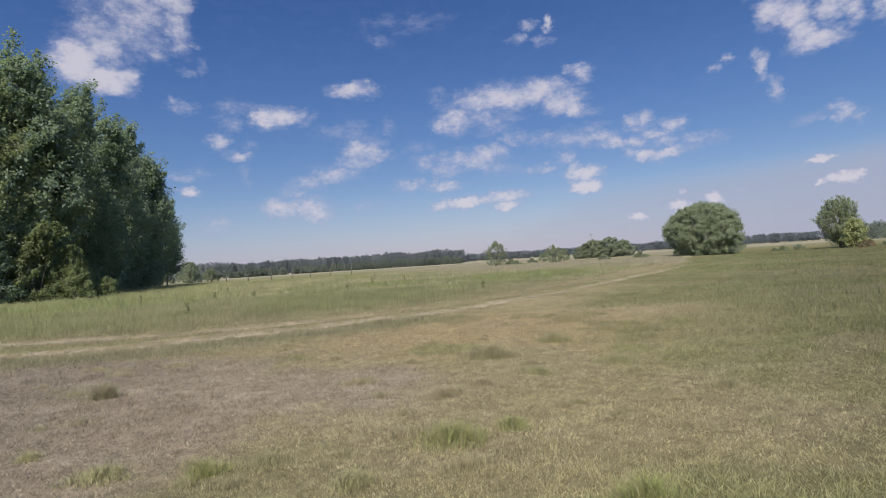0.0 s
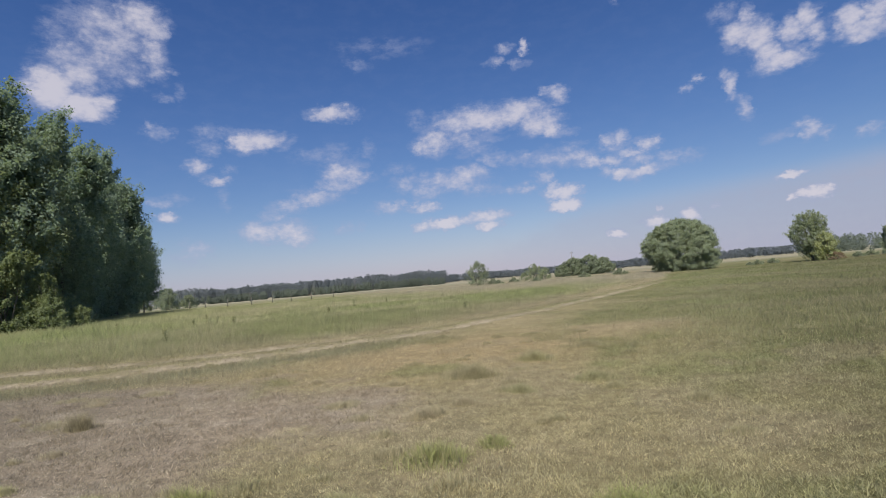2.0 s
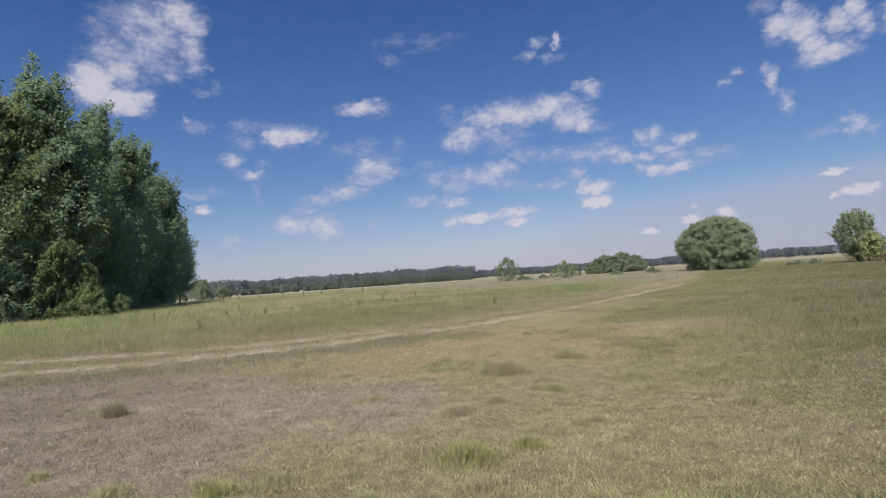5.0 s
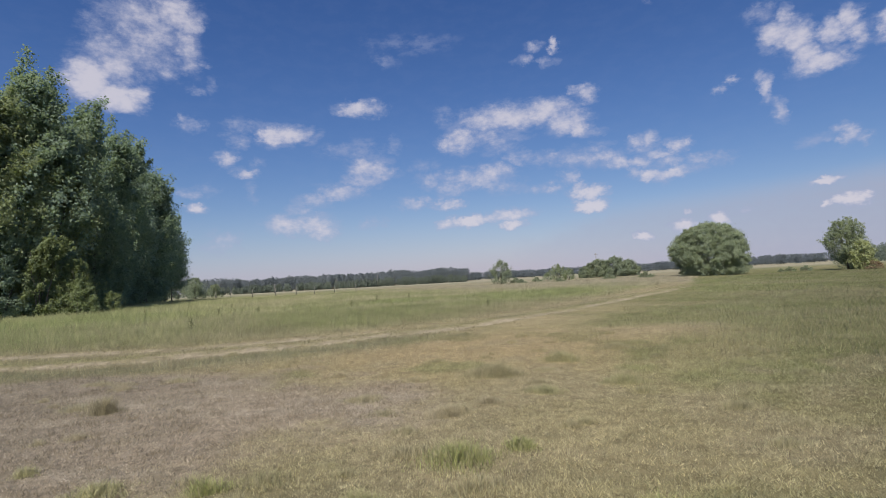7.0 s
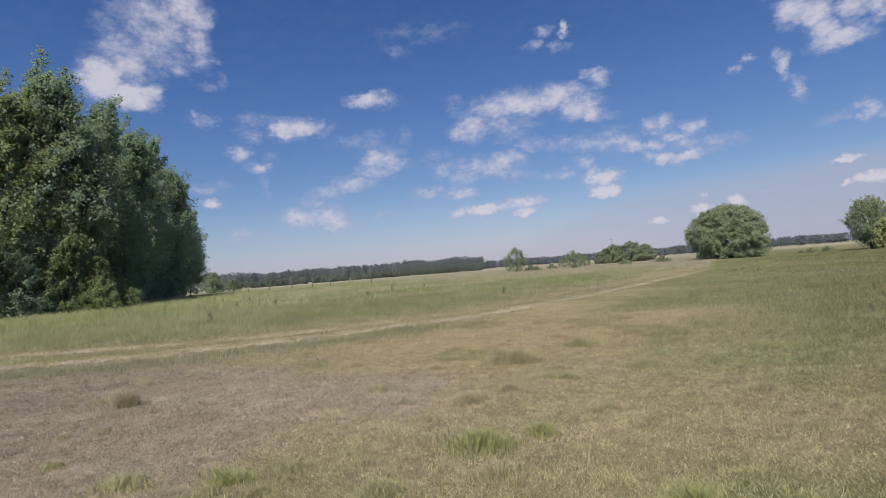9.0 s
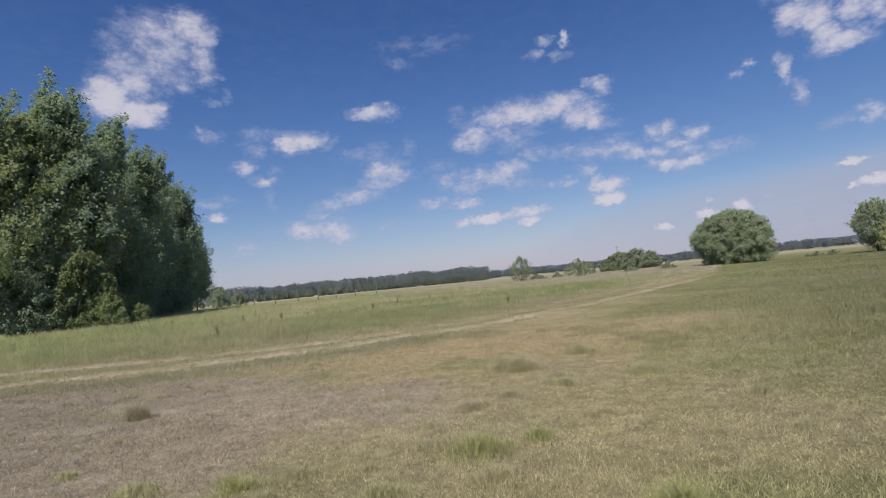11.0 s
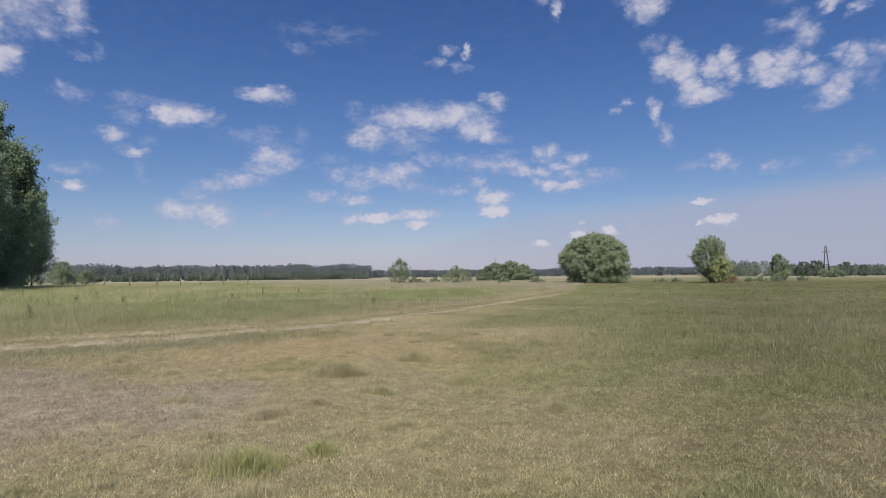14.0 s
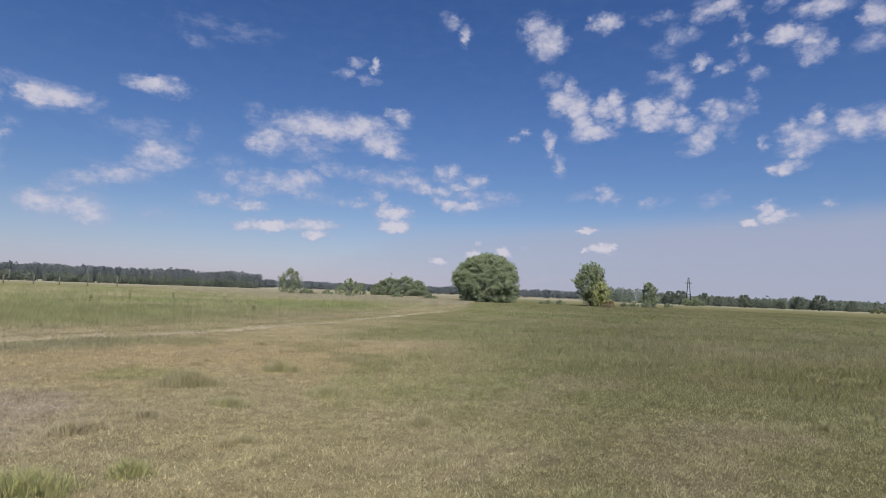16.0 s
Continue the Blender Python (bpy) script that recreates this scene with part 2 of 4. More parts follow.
    veil_edge = m("ADD", veil_edge, m("MULTIPLY", m("MAXIMUM", az, 0.0), 0.055))
    veil = m("MULTIPLY", ramp(m("SUBTRACT", el, veil_edge), 1.3, -1.6), ramp(n2.outputs[0], 0.1, 0.7, 0.72, 0.92))
    veil = m("MULTIPLY", veil, ramp(az, -4.0, 46.0, 0.22, 0.95))
    sky = N("ShaderNodeTexSky")
    sky.sky_type, sky.sun_disc = "NISHITA", False
    sky.sun_elevation, sky.sun_rotation = radians(SUN_EL), radians(SUN_AZ)
    sky.air_density, sky.dust_density, sky.ozone_density, sky.altitude = 1.0, 0.15, 2.6, 120.0
    blue = vm("SCALE", sky.outputs[0])
    blue.node.inputs["Scale"].default_value = 0.085
    # deep summer blue: more ozone than the model allows
    chan = N("ShaderNodeSeparateXYZ")
    L(blue, chan.inputs[0])
    tone = N("ShaderNodeCombineXYZ")
    for i, (k, p) in enumerate(((1.46, 1.45), (1.07, 1.22), (1.10, 1.0))):
        L(m("MULTIPLY", m("POWER", chan.outputs[i], p), k), tone.inputs[i])
    low_haze = m("MULTIPLY", ramp(el, 8.0, -1.0), 0.58)
    deep = vm("SCALE", tone.outputs[0])
    L(ramp(el, 0.0, 20.0, 0.86, 1.0), deep.node.inputs["Scale"])
    hazy = mixc(low_haze, deep, (0.25, 0.352, 0.575, 1.0))
    hazy = mixc(veil, hazy, (0.375, 0.405, 0.535, 1.0))
    lit = mixc(ramp(m("ADD", field, m("MULTIPLY", n2.outputs[0], 0.6)), 0.5, 1.9), (0.37, 0.41, 0.59, 1.0), (0.66, 0.63, 0.70, 1.0))
    col = mixc(dens, hazy, lit)
    bg = N("ShaderNodeBackground")
    L(col, bg.inputs[0])
    bg.inputs[1].default_value = 1.0
    out = N("ShaderNodeOutputWorld")
    L(bg.outputs[0], out.inputs[0])


build_world()
sun = bpy.data.lights.new("sun", "SUN")
sun.energy, sun.angle, sun.color = 4.4, radians(0.55), (1.0, 0.95, 0.87)
sun_ob = new("sun", sun)
a, e = radians(SUN_AZ), radians(SUN_EL)
sun_ob.matrix_world = look((100 * math.sin(a) * math.cos(e), 100 * math.cos(a) * math.cos(e), 100 * math.sin(e)), (0, 0, 0))

# ---- materials ----


def material(name, build):
    mat = bpy.data.materials.new(name)
    mat.use_nodes = True
    nt = mat.node_tree
    nt.nodes.clear()
    out = nt.nodes.new("ShaderNodeOutputMaterial")
    nt.links.new(build(nt), out.inputs[0])
    return mat


def node(nt, kind, settings=None, **inputs):
    n = nt.nodes.new(kind)
    s = settings or {}
    if "data_type" in s:
        n.data_type = s["data_type"]
    if "blend_type" in s:
        n.blend_type = s["blend_type"]
    if "operation" in s:
        n.operation = s["operation"]
    if "use_clamp" in s:
        n.use_clamp = s["use_clamp"]
    if "attribute_name" in s:
        n.attribute_name = s["attribute_name"]
    for k, v in inputs.items():
        sock = n.inputs[int(k[1:])] if k[0] == "i" and k[1:].isdigit() else n.inputs[k.replace("_", " ")]
        if hasattr(v, "node"):
            nt.links.new(v, sock)
        else:
            sock.default_value = v
    return n


def mix(nt, f, a, b, blend="MIX"):
    return node(nt, "ShaderNodeMix", {"data_type": "RGBA", "blend_type": blend}, i0=f, i6=a, i7=b).outputs[2]


def rgb(r, g, b):
    return (r, g, b, 1.0)


def noise_node(nt, scale, detail=4.0, rough=0.6, vec=None):
    n = node(nt, "ShaderNodeTexNoise", None, Scale=scale, Detail=detail, Roughness=rough)
    nt.links.new(vec or node(nt, "ShaderNodeTexCoord").outputs["Object"], n.inputs["Vector"])
    return n.outputs[0]


def remap(nt, v, a, b, lo=0.0, hi=1.0):
    return node(nt, "ShaderNodeMapRange", None, i0=v, i1=a, i2=b, i3=lo, i4=hi).outputs[0]


def soft_normal(nt, up):
    """Shading normal drawn towards the sky (or, below 0, the ground), as light evens out over thick foliage."""
    n = node(nt, "ShaderNodeNewGeometry").outputs["Normal"]
    s = node(nt, "ShaderNodeVectorMath", {"operation": "ADD"}, i0=n, i1=(0.0, 0.0, up))
    return node(nt, "ShaderNodeVectorMath", {"operation": "NORMALIZE"}, i0=s.outputs[0]).outputs[0]


def leafy(name, dark, light, through_part=0.35, rough=0.55, size=0.5, up=0.45):
    """Foliage: colour varies from leaf to leaf and in soft patches; light passes through."""
    def build(nt):
        isl = node(nt, "ShaderNodeNewGeometry").outputs["Random Per Island"]
        patch = noise_node(nt, size, 3.0)
        f = node(nt, "ShaderNodeMath", {"operation": "MULTIPLY_ADD", "use_clamp": True}, i0=isl, i1=0.55, i2=remap(nt, patch, 0.3, 0.7, 0.0, 0.5)).outputs[0]
        tone = node(nt, "ShaderNodeObjectInfo").outputs["Random"]
        col = mix(nt, f, rgb(*dark), rgb(*light))
        col = mix(nt, remap(nt, tone, 0, 1, 0.0, 0.25), col, rgb(dark[0] * 1.3, dark[1] * 1.15, dark[2] * 0.8))
        p = node(nt, "ShaderNodeBsdfPrincipled", None, Base_Color=col, Roughness=rough, Normal=soft_normal(nt, up))
        p.inputs["Specular IOR Level"].default_value = 0.35
        t = node(nt, "ShaderNodeBsdfTranslucent", None, Color=mix(nt, 1.0, col, rgb(1.1, 1.1, 0.7), "MULTIPLY"), Normal=soft_normal(nt, -up))
        return node(nt, "ShaderNodeMixShader", None, i0=through_part, i1=p.outputs[0], i2=t.outputs[0]).outputs[0]
    return material(name, build)


def blades(name, low, high):
    """Grass: each plant carries its own tint of straw or green; single blades differ."""
    def build(nt):
        tint = node(nt, "ShaderNodeAttribute", {"attribute_name": "tint"}).outputs[0]
        isl = node(nt, "ShaderNodeNewGeometry").outputs["Random Per Island"]
        f = remap(nt, isl, 0, 1, 1.75 * low, 1.75 * high)
        col = mix(nt, 1.0, tint, node(nt, "ShaderNodeCombineXYZ", None, X=f, Y=f, Z=f).outputs[0], "MULTIPLY")
        p = node(nt, "ShaderNodeBsdfPrincipled", None, Base_Color=col, Roughness=0.7, Normal=soft_normal(nt, 3.0))
        p.inputs["Specular IOR Level"].default_value = 0.3
        t = node(nt, "ShaderNodeBsdfTranslucent", None, Color=col, Normal=soft_normal(nt, -3.0))
        return node(nt, "ShaderNodeMixShader", None, i0=0.48, i1=p.outputs[0], i2=t.outputs[0]).outputs[0]
    return material(name, build)


def soil_build(nt):
    tint = node(nt, "ShaderNodeAttribute", {"attribute_name": "tint"}).outputs[0]
    clod = noise_node(nt, 7.0, 8.0, 0.75)
    grit = noise_node(nt, 38.0, 4.0, 0.7)
    patch = noise_node(nt, 1.3, 6.0, 0.72)
    streak = noise_node(nt, 0.09, 4.0, 0.6)

    def shade(r, g, b):
        return mix(nt, 1.0, tint, rgb(r, g, b), "MULTIPLY")
    col = mix(nt, remap(nt, patch, 0.36, 0.64, 0.0, 0.95), shade(1.26, 1.22, 1.15), shade(0.72, 0.72, 0.66))
    col = mix(nt, remap(nt, streak, 0.35, 0.65, 0.0, 0.35), col, shade(1.15, 1.08, 0.9))
    col = mix(nt, remap(nt, clod, 0.44, 0.60, 0.0, 0.75), col, shade(0.52, 0.50, 0.45))
    col = mix(nt, remap(nt, grit, 0.55, 0.72, 0.0, 0.6), col, shade(1.5, 1.45, 1.35))
    bump = node(nt, "ShaderNodeBump", None, Strength=0.7, Distance=0.05, Height=clod)
    p = node(nt, "ShaderNodeBsdfPrincipled", None, Base_Color=col, Roughness=0.95, Normal=bump.outputs[0])
    p.inputs["Specular IOR Level"].default_value = 0.1
    return p.outputs[0]


def bark_build(c1, c2):
    def build(nt):
        g = noise_node(nt, 14.0, 5.0, 0.7)
        s = noise_node(nt, 2.5, 3.0)
        col = mix(nt, remap(nt, g, 0.3, 0.7), rgb(*c1), rgb(*c2))
        col = mix(nt, remap(nt, s, 0.4, 0.7, 0, 0.4), col, rgb(0.10, 0.11, 0.07))
        bump = node(nt, "ShaderNodeBump", None, Strength=0.8, Distance=0.04, Height=g)
        return node(nt, "ShaderNodeBsdfPrincipled", None, Base_Color=col, Roughness=0.9, Normal=bump.outputs[0]).outputs[0]
    return build


M_SOIL = material("dry_soil", soil_build)
M_GRASS = blades("grass_blades", 0.78, 1.24)
M_STRAW = blades("short_straw", 0.58, 1.40)
M_LITTER = blades("dead_straw", 0.38, 1.55)
M_BARK = material("grey_bark", bark_build((0.10, 0.085, 0.065), (0.24, 0.21, 0.17)))
M_POST = material("weathered_wood", bark_build((0.16, 0.14, 0.12), (0.32, 0.29, 0.25)))
M_POPLAR = leafy("poplar_leaves", (0.175, 0.24, 0.17), (0.355, 0.44, 0.325), 0.46, 0.6, 0.8)
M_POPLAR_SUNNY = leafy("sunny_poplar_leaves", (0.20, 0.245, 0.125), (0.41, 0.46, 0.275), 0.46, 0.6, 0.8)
M_WILLOW = leafy("willow_leaves", (0.27, 0.32, 0.205), (0.40, 0.45, 0.31), 0.48, 0.6, 0.5, 0.8)
M_YOUNG = leafy("young_leaves", (0.33, 0.36, 0.18), (0.51, 0.54, 0.30), 0.46, 0.5, 0.8)
M_SAPLING = leafy("sapling_leaves", (0.145, 0.185, 0.09), (0.33, 0.38, 0.19), 0.46, 0.5, 0.8)
M_DARK_POST = material("tarred_wood", bark_build((0.035, 0.036, 0.04), (0.085, 0.085, 0.09)))
# hedge leaf colour is paled to carry some haze of distance
M_HEDGE = leafy("hedge_leaves", (0.235, 0.28, 0.195), (0.39, 0.435, 0.315), 0.46, 0.6, 0.4, 0.7)
# haze of distance is put into both wood colours: paler, the pines bluish
M_FARWOOD = leafy("far_wood_leaves", (0.15, 0.18, 0.155), (0.26, 0.30, 0.245), 0.45, 0.7, 0.03, 1.0)
M_PINE_HAZED = leafy("hazed_pine_needles", (0.175, 0.205, 0.25), (0.25, 0.285, 0.335), 0.48, 0.7, 0.02, 2.0)
M_RUST = leafy("withered_leaves", (0.20, 0.14, 0.095), (0.33, 0.24, 0.16), 0.3, 0.7, 0.8)
M_WEED = leafy("weed_leaves", (0.17, 0.185, 0.10), (0.30, 0.30, 0.16), 0.45, 0.7, 2.0)


def insulator_build(nt):
    g = noise_node(nt, 20.0, 3.0)
    col = mix(nt, g, rgb(0.30, 0.30, 0.29), rgb(0.42, 0.42, 0.40))
    return node(nt, "ShaderNodeBsdfPrincipled", None, Base_Color=col, Roughness=0.35).outputs[0]


M_PORCELAIN = material("grey_porcelain", insulator_build)

# ---- plan of the meadow ----


def lattice(ix, iy, seed):
    h = (ix * 374761393 + iy * 668265263 + seed * 982451653) & 0x7FFFFFFF
    h = ((h ^ (h >> 13)) * 1274126177) & 0x7FFFFFFF
    return ((h ^ (h >> 16)) & 0xFFFF) / 65535.0


def vnoise(x, y, seed=0):
    ix, iy = np.floor(x).astype(np.int64), np.floor(y).astype(np.int64)
    fx, fy = x - ix, y - iy
    fx, fy = fx * fx * (3 - 2 * fx), fy * fy * (3 - 2 * fy)
    a = lattice(ix, iy, seed) * (1 - fx) + lattice(ix + 1, iy, seed) * fx
    b = lattice(ix, iy + 1, seed) * (1 - fx) + lattice(ix + 1, iy + 1, seed) * fx
    return a * (1 - fy) + b * fy


def fbm(x, y, seed=0, octaves=4):
    s, amp, tot = 0.0, 1.0, 0.0
    for k in range(octaves):
        s = s + amp * vnoise(x * 2 ** k + 17.3 * k, y * 2 ** k - 9.1 * k, seed + k)
        tot += amp
        amp *= 0.55
    return s / tot


def step(v, a, b):
    t = np.clip((v - a) / (b - a), 0, 1)
    return t * t * (3 - 2 * t)


def lerp(c, d, f):
    return c * (1 - f[:, None]) + np.array(d) * f[:, None]


# the sandy track: its two ruts run from the left towards the lone willow
RUT_NEAR = [(-60, -2), (-20, 10.9), (-10.6, 12.9), (-8.0, 13.2), (-5.6, 14.0), (-3.8, 15.1), (-1.7, 16.4), (-0.1, 17.3), (3.0, 20.6), (5.1, 23.2), (8.8, 28.3), (17.0, 40.0), (24, 52), (34, 74)]
RUT_FAR = [(-60, 2), (-20, 14.0), (-13.0, 15.5), (-9.3, 15.2), (-7.3, 15.5), (-5.6, 16.1), (-3.8, 17.0), (-1.8, 18.2), (0.6, 20.4), (2.4, 22.6), (7.4, 29.4), (15.6, 41.0), (22.6, 53), (32.6, 75)]


def rut_distance(x, y, line):
    """Distance to a rut, and on which side: positive beyond it."""
    best, side = np.full(x.shape, 1e9), np.zeros(x.shape)
    for (x0, y0), (x1, y1) in zip(line[:-1], line[1:]):
        dx, dy = x1 - x0, y1 - y0
        t = np.clip(((x - x0) * dx + (y - y0) * dy) / (dx * dx + dy * dy), 0, 1)
        d = np.hypot(x - x0 - t * dx, y - y0 - t * dy)
        s = np.sign(dx * (y - y0) - dy * (x - x0))
        closer = d < best
        best, side = np.where(closer, d, best), np.where(closer, s, side)
    return best, side


def height(x, y):
    r = np.hypot(x, y)
    z = -0.006 * np.clip(r - 150.0, 0.0, 800.0)
    z = z + (fbm(x * 0.35, y * 0.35, 5, 3) - 0.5) * 0.10 * step(r, 2.0, 6.0) * (1 - step(r, 120, 300))
    for line in (RUT_NEAR, RUT_FAR):
        d, _ = rut_distance(x, y, line)
        z = z - 0.05 * np.exp(-(d / 0.35) ** 2) * (r < 90)
    return z


def plan(x, y):
    """Colour of the grass, colour of the soil, cover 0..1 and grass height in metres at places of the meadow."""
    x, y = np.asarray(x, float), np.asarray(y, float)
    big, mid, small = fbm(x * 0.05, y * 0.05, 11), fbm(x * 0.22, y * 0.22, 12), fbm(x * 1.1, y * 1.1, 13)
    r = np.hypot(x, y)
    dn, side = rut_distance(x, y, RUT_NEAR)
    df, _ = rut_distance(x, y, RUT_FAR)
    n = len(x)
    far_side = step(side * dn, -0.3, 1.2)
    # near side: short straw-coloured grass, greener to the right
    g = step(x - 0.22 * (y - 5) + 5 * (mid - 0.5), -1.0, 6.5) * 0.75 * (0.74 + 0.26 * step(r, 6, 11)) + (mid - 0.45) * 0.8 + 0.16
    grass = lerp(np.tile((0.61, 0.51, 0.31), (n, 1)), (0.29, 0.298, 0.125), np.clip(g, 0, 1))
    tall = 0.035 + 0.02 * np.clip(g, 0, 1) + 0.018 * step(small, 0.55, 0.8)
    cover = 0.85 + 0 * x
    # dark green sward further to the right
    dk = step(x - 0.5 * y + 9 * (mid - 0.5), -6.5, 2.0) * step(r, 7, 13) * (1 - step(r, 60, 110))
    grass = lerp(grass, (0.365, 0.37, 0.18), dk * 0.8)
    tall = tall + 0.05 * dk
    # ochre stretch before the track
    och = np.exp(-(((x - 0.6) / 4.0) ** 2 + ((y - 12.0) / 3.2) ** 2)) * (1 - far_side)
    grass = lerp(grass, (0.65, 0.51, 0.29), np.clip(och * 1.1, 0, 0.9))
    # worn grey-brown ground
    e = ((x + 5.2 + 3 * (mid - 0.5)) / 5.6) ** 2 + ((y - 7.4 + 2.4 * (big - 0.5)) / 3.9) ** 2 + 1.5 * (mid - 0.5) + 0.5 * (small - 0.5)
    e2 = ((x + 12.0) / 5.0) ** 2 + ((y - 8.5) / 3.2) ** 2
    bare = np.maximum(step(e, 1.15, 0.50), step(e2, 1.2, 0.4)) * (1 - far_side)
    grass = lerp(grass, (0.545, 0.455, 0.34), bare * 0.9)
    cover = cover * (1 - 0.62 * bare)
    tall = tall * (1 - 0.45 * bare)
    # strip between the worn ground and the track
    strip = np.exp(-((dn - 1.7) / 1.15) ** 2) * (1 - far_side) * step(-x, -2.0, 2.0)
    grass = lerp(grass, (0.315, 0.315, 0.185), strip * 0.85)
    tall = tall + 0.11 * strip
    # the meadow beyond the track
    m = np.clip(0.62 + 2.2 * (big - 0.5) + 2.2 * (mid - 0.5) + 0.5 * (small - 0.5), 0, 1)
    meadow = lerp(np.tile((0.325, 0.352, 0.15), (n, 1)), (0.475, 0.44, 0.25), m)
    meadow = meadow * (0.86 + 0.34 * fbm(x * 0.5, y * 0.5, 61, 3))[:, None]
    lush = step(-x - 0.35 * y + 6 * (mid - 0.5), -3.0, 9.0)
    meadow = lerp(meadow, (0.272, 0.318, 0.122), lush * 0.45)
    dry = step(y + 0.9 * x + 25 * (big - 0.5), 52, 86) * step(x + 0.25 * y, 6, 26)
    meadow = lerp(meadow, (0.50, 0.44, 0.30), dry * 0.85)
    grass = grass * (1 - far_side[:, None]) + meadow * far_side[:, None]
    tall = tall * (1 - far_side) + (0.11 + 0.14 * step(dn, 1.0, 6.0)) * far_side * (0.7 + 0.6 * small)
    tall = tall + 0.33 * far_side * lush * step(r, 28, 42) * (1 - step(r, 90, 120))
    cover = cover * (1 - far_side) + far_side
    # tan margin along the track
    edge = np.exp(-np.clip(df - 0.6, 0, 99) / 1.6) * far_side * (r < 60)
    grass = lerp(grass, (0.50, 0.425, 0.26), edge * 0.8)
    tall = tall * (1 - 0.45 * edge)
    # uneven growth on the near side: greener and browner patches
    near_side = (1 - far_side) * step(x - 0.1 * y, 1.0, 6.0)
    grass = lerp(grass, (0.275, 0.305, 0.12), near_side * step(mid, 0.50, 0.64) * 0.6)
    grass = lerp(grass, (0.46, 0.395, 0.245), near_side * step(mid, 0.46, 0.32) * (0.6 - 0.4 * step(r, 8, 13)))
    fine = fbm(x * 0.62 + 3.1, y * 0.62, 51, 3)
    loose = (1 - far_side) * (1 - 0.75 * bare)
    lone = step(fine, 0.58, 0.72) * loose
    calm = 1 - 0.65 * step(r, 10, 18)
    grass = lerp(grass, (0.26, 0.285, 0.11), lone * 0.6 * calm)
    tall = tall + 0.035 * lone * (1 - step(r, 14, 25))
    grass = lerp(grass, (0.52, 0.445, 0.285), step(fine, 0.42, 0.28) * loose * 0.55 * calm)
    margin = np.exp(-(((x + 2.3) / 1.6) ** 2 + ((y - 4.1) / 0.9) ** 2))
    grass = lerp(grass, (0.33, 0.31, 0.165), margin * 0.7)
    olive = np.exp(-(((x - 12.8) / 4.5) ** 2 + ((y - 7.5) / 2.2) ** 2))
    grass = lerp(grass, (0.235, 0.245, 0.075), olive * 0.75)
    tall = tall * (1 - 0.45 * step(r, 9, 20) * (1 - far_side) * (1 - dk))
    # near-side tint darkens towards the right
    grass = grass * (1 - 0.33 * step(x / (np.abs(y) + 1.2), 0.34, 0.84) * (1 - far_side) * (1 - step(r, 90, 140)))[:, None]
    # the far field: pale grass and stubble
    pale = step(r + 60 * (big - 0.5), 110, 210)
    grass = lerp(grass, (0.46, 0.46, 0.31), pale * 0.8)
    stubble = step(r + 80 * (big - 0.5), 240, 330)
    grass = lerp(grass, (0.64, 0.59, 0.44), stubble * 0.8)
    # shade in the gaps between near blades is put into the soil colour
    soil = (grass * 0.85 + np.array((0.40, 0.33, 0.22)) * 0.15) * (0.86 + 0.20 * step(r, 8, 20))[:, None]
    soil = lerp(soil, (0.56, 0.465, 0.35), bare * 0.85)
    soil = lerp(soil, (0.37, 0.32, 0.25), bare * step(-x - 0.3 * y, -1.5, 3.5) * 0.7)
    pale_soil = step(fbm(x * 0.9 + 0.4 * y, y * 2.0, 41), 0.50, 0.68) * bare
    soil = lerp(soil, (0.55, 0.475, 0.37), pale_soil * 0.6)
    # the ruts themselves: trodden sand
    wob = (0.22 + 0.42 * fbm(x * 0.8, y * 0.8, 21)) * (1 - 0.45 * step(r, 17, 27))
    sand = np.maximum(step(dn, wob * 1.8, wob * 0.7), 0.9 * step(df, wob * 1.7, wob * 0.6) * step(x, -1.0, -5.0)) * step(r, 52, 40)
    sand = sand * (0.34 + 0.66 * step(fbm(x * 2.3, y * 1.9, 81, 4), 0.36, 0.58))
    soil = lerp(soil, (0.69, 0.59, 0.435), sand)
    cover = cover * (1 - 0.92 * sand)
    tall = tall * (1 - 0.5 * sand)
    # plants stand in clumps: mottled at a hand's width near by, at half a metre further off
    clump = fbm(x * 7.0, y * 7.0, 95, 2) * (1 - step(r, 9, 15)) + fbm(x * 1.7, y * 1.7, 97, 2) * step(r, 9, 15)
    grass = grass * (1 + 0.6 * (clump - 0.5))[:, None]
    tall = tall * (1 + 0.7 * (clump - 0.5))
    # both tints slightly darker out to the left, within 30 m
    worn = 1 - 0.13 * step(-x, 3.0, 9.0) * step(r, 30, 18)
    grass, soil = grass * worn[:, None], soil * worn[:, None]
    return grass * 0.62, soil * 0.64, cover, tall

# ---- mesh helpers ----


def mesh_from(name, verts, faces_flat, sizes, mat, tint=None, smooth=False):
    """A mesh from arrays: vertices, the faces' corners in one row, and the corner count of each face."""
    me = bpy.data.meshes.new(name)
    verts, faces_flat, sizes = np.asarray(verts, np.float32), np.asarray(faces_flat, np.int32), np.asarray(sizes, np.int32)
    me.vertices.add(len(verts))
    me.vertices.foreach_set("co", verts.ravel())
    me.loops.add(len(faces_flat))
    me.loops.foreach_set("vertex_index", faces_flat)
    me.polygons.add(len(sizes))
    me.polygons.foreach_set("loop_start", np.concatenate(([0], np.cumsum(sizes)[:-1])).astype(np.int32))
    if smooth:
        me.polygons.foreach_set("use_smooth", np.ones(len(sizes), bool))
    me.update(calc_edges=True)
    if tint is not None:
        at = me.attributes.new("tint", "FLOAT_COLOR", "POINT")
        at.data.foreach_set("color", np.concatenate((tint, np.ones((len(tint), 1))), 1).astype(np.float32).ravel())
    me.materials.append(mat)
    return me


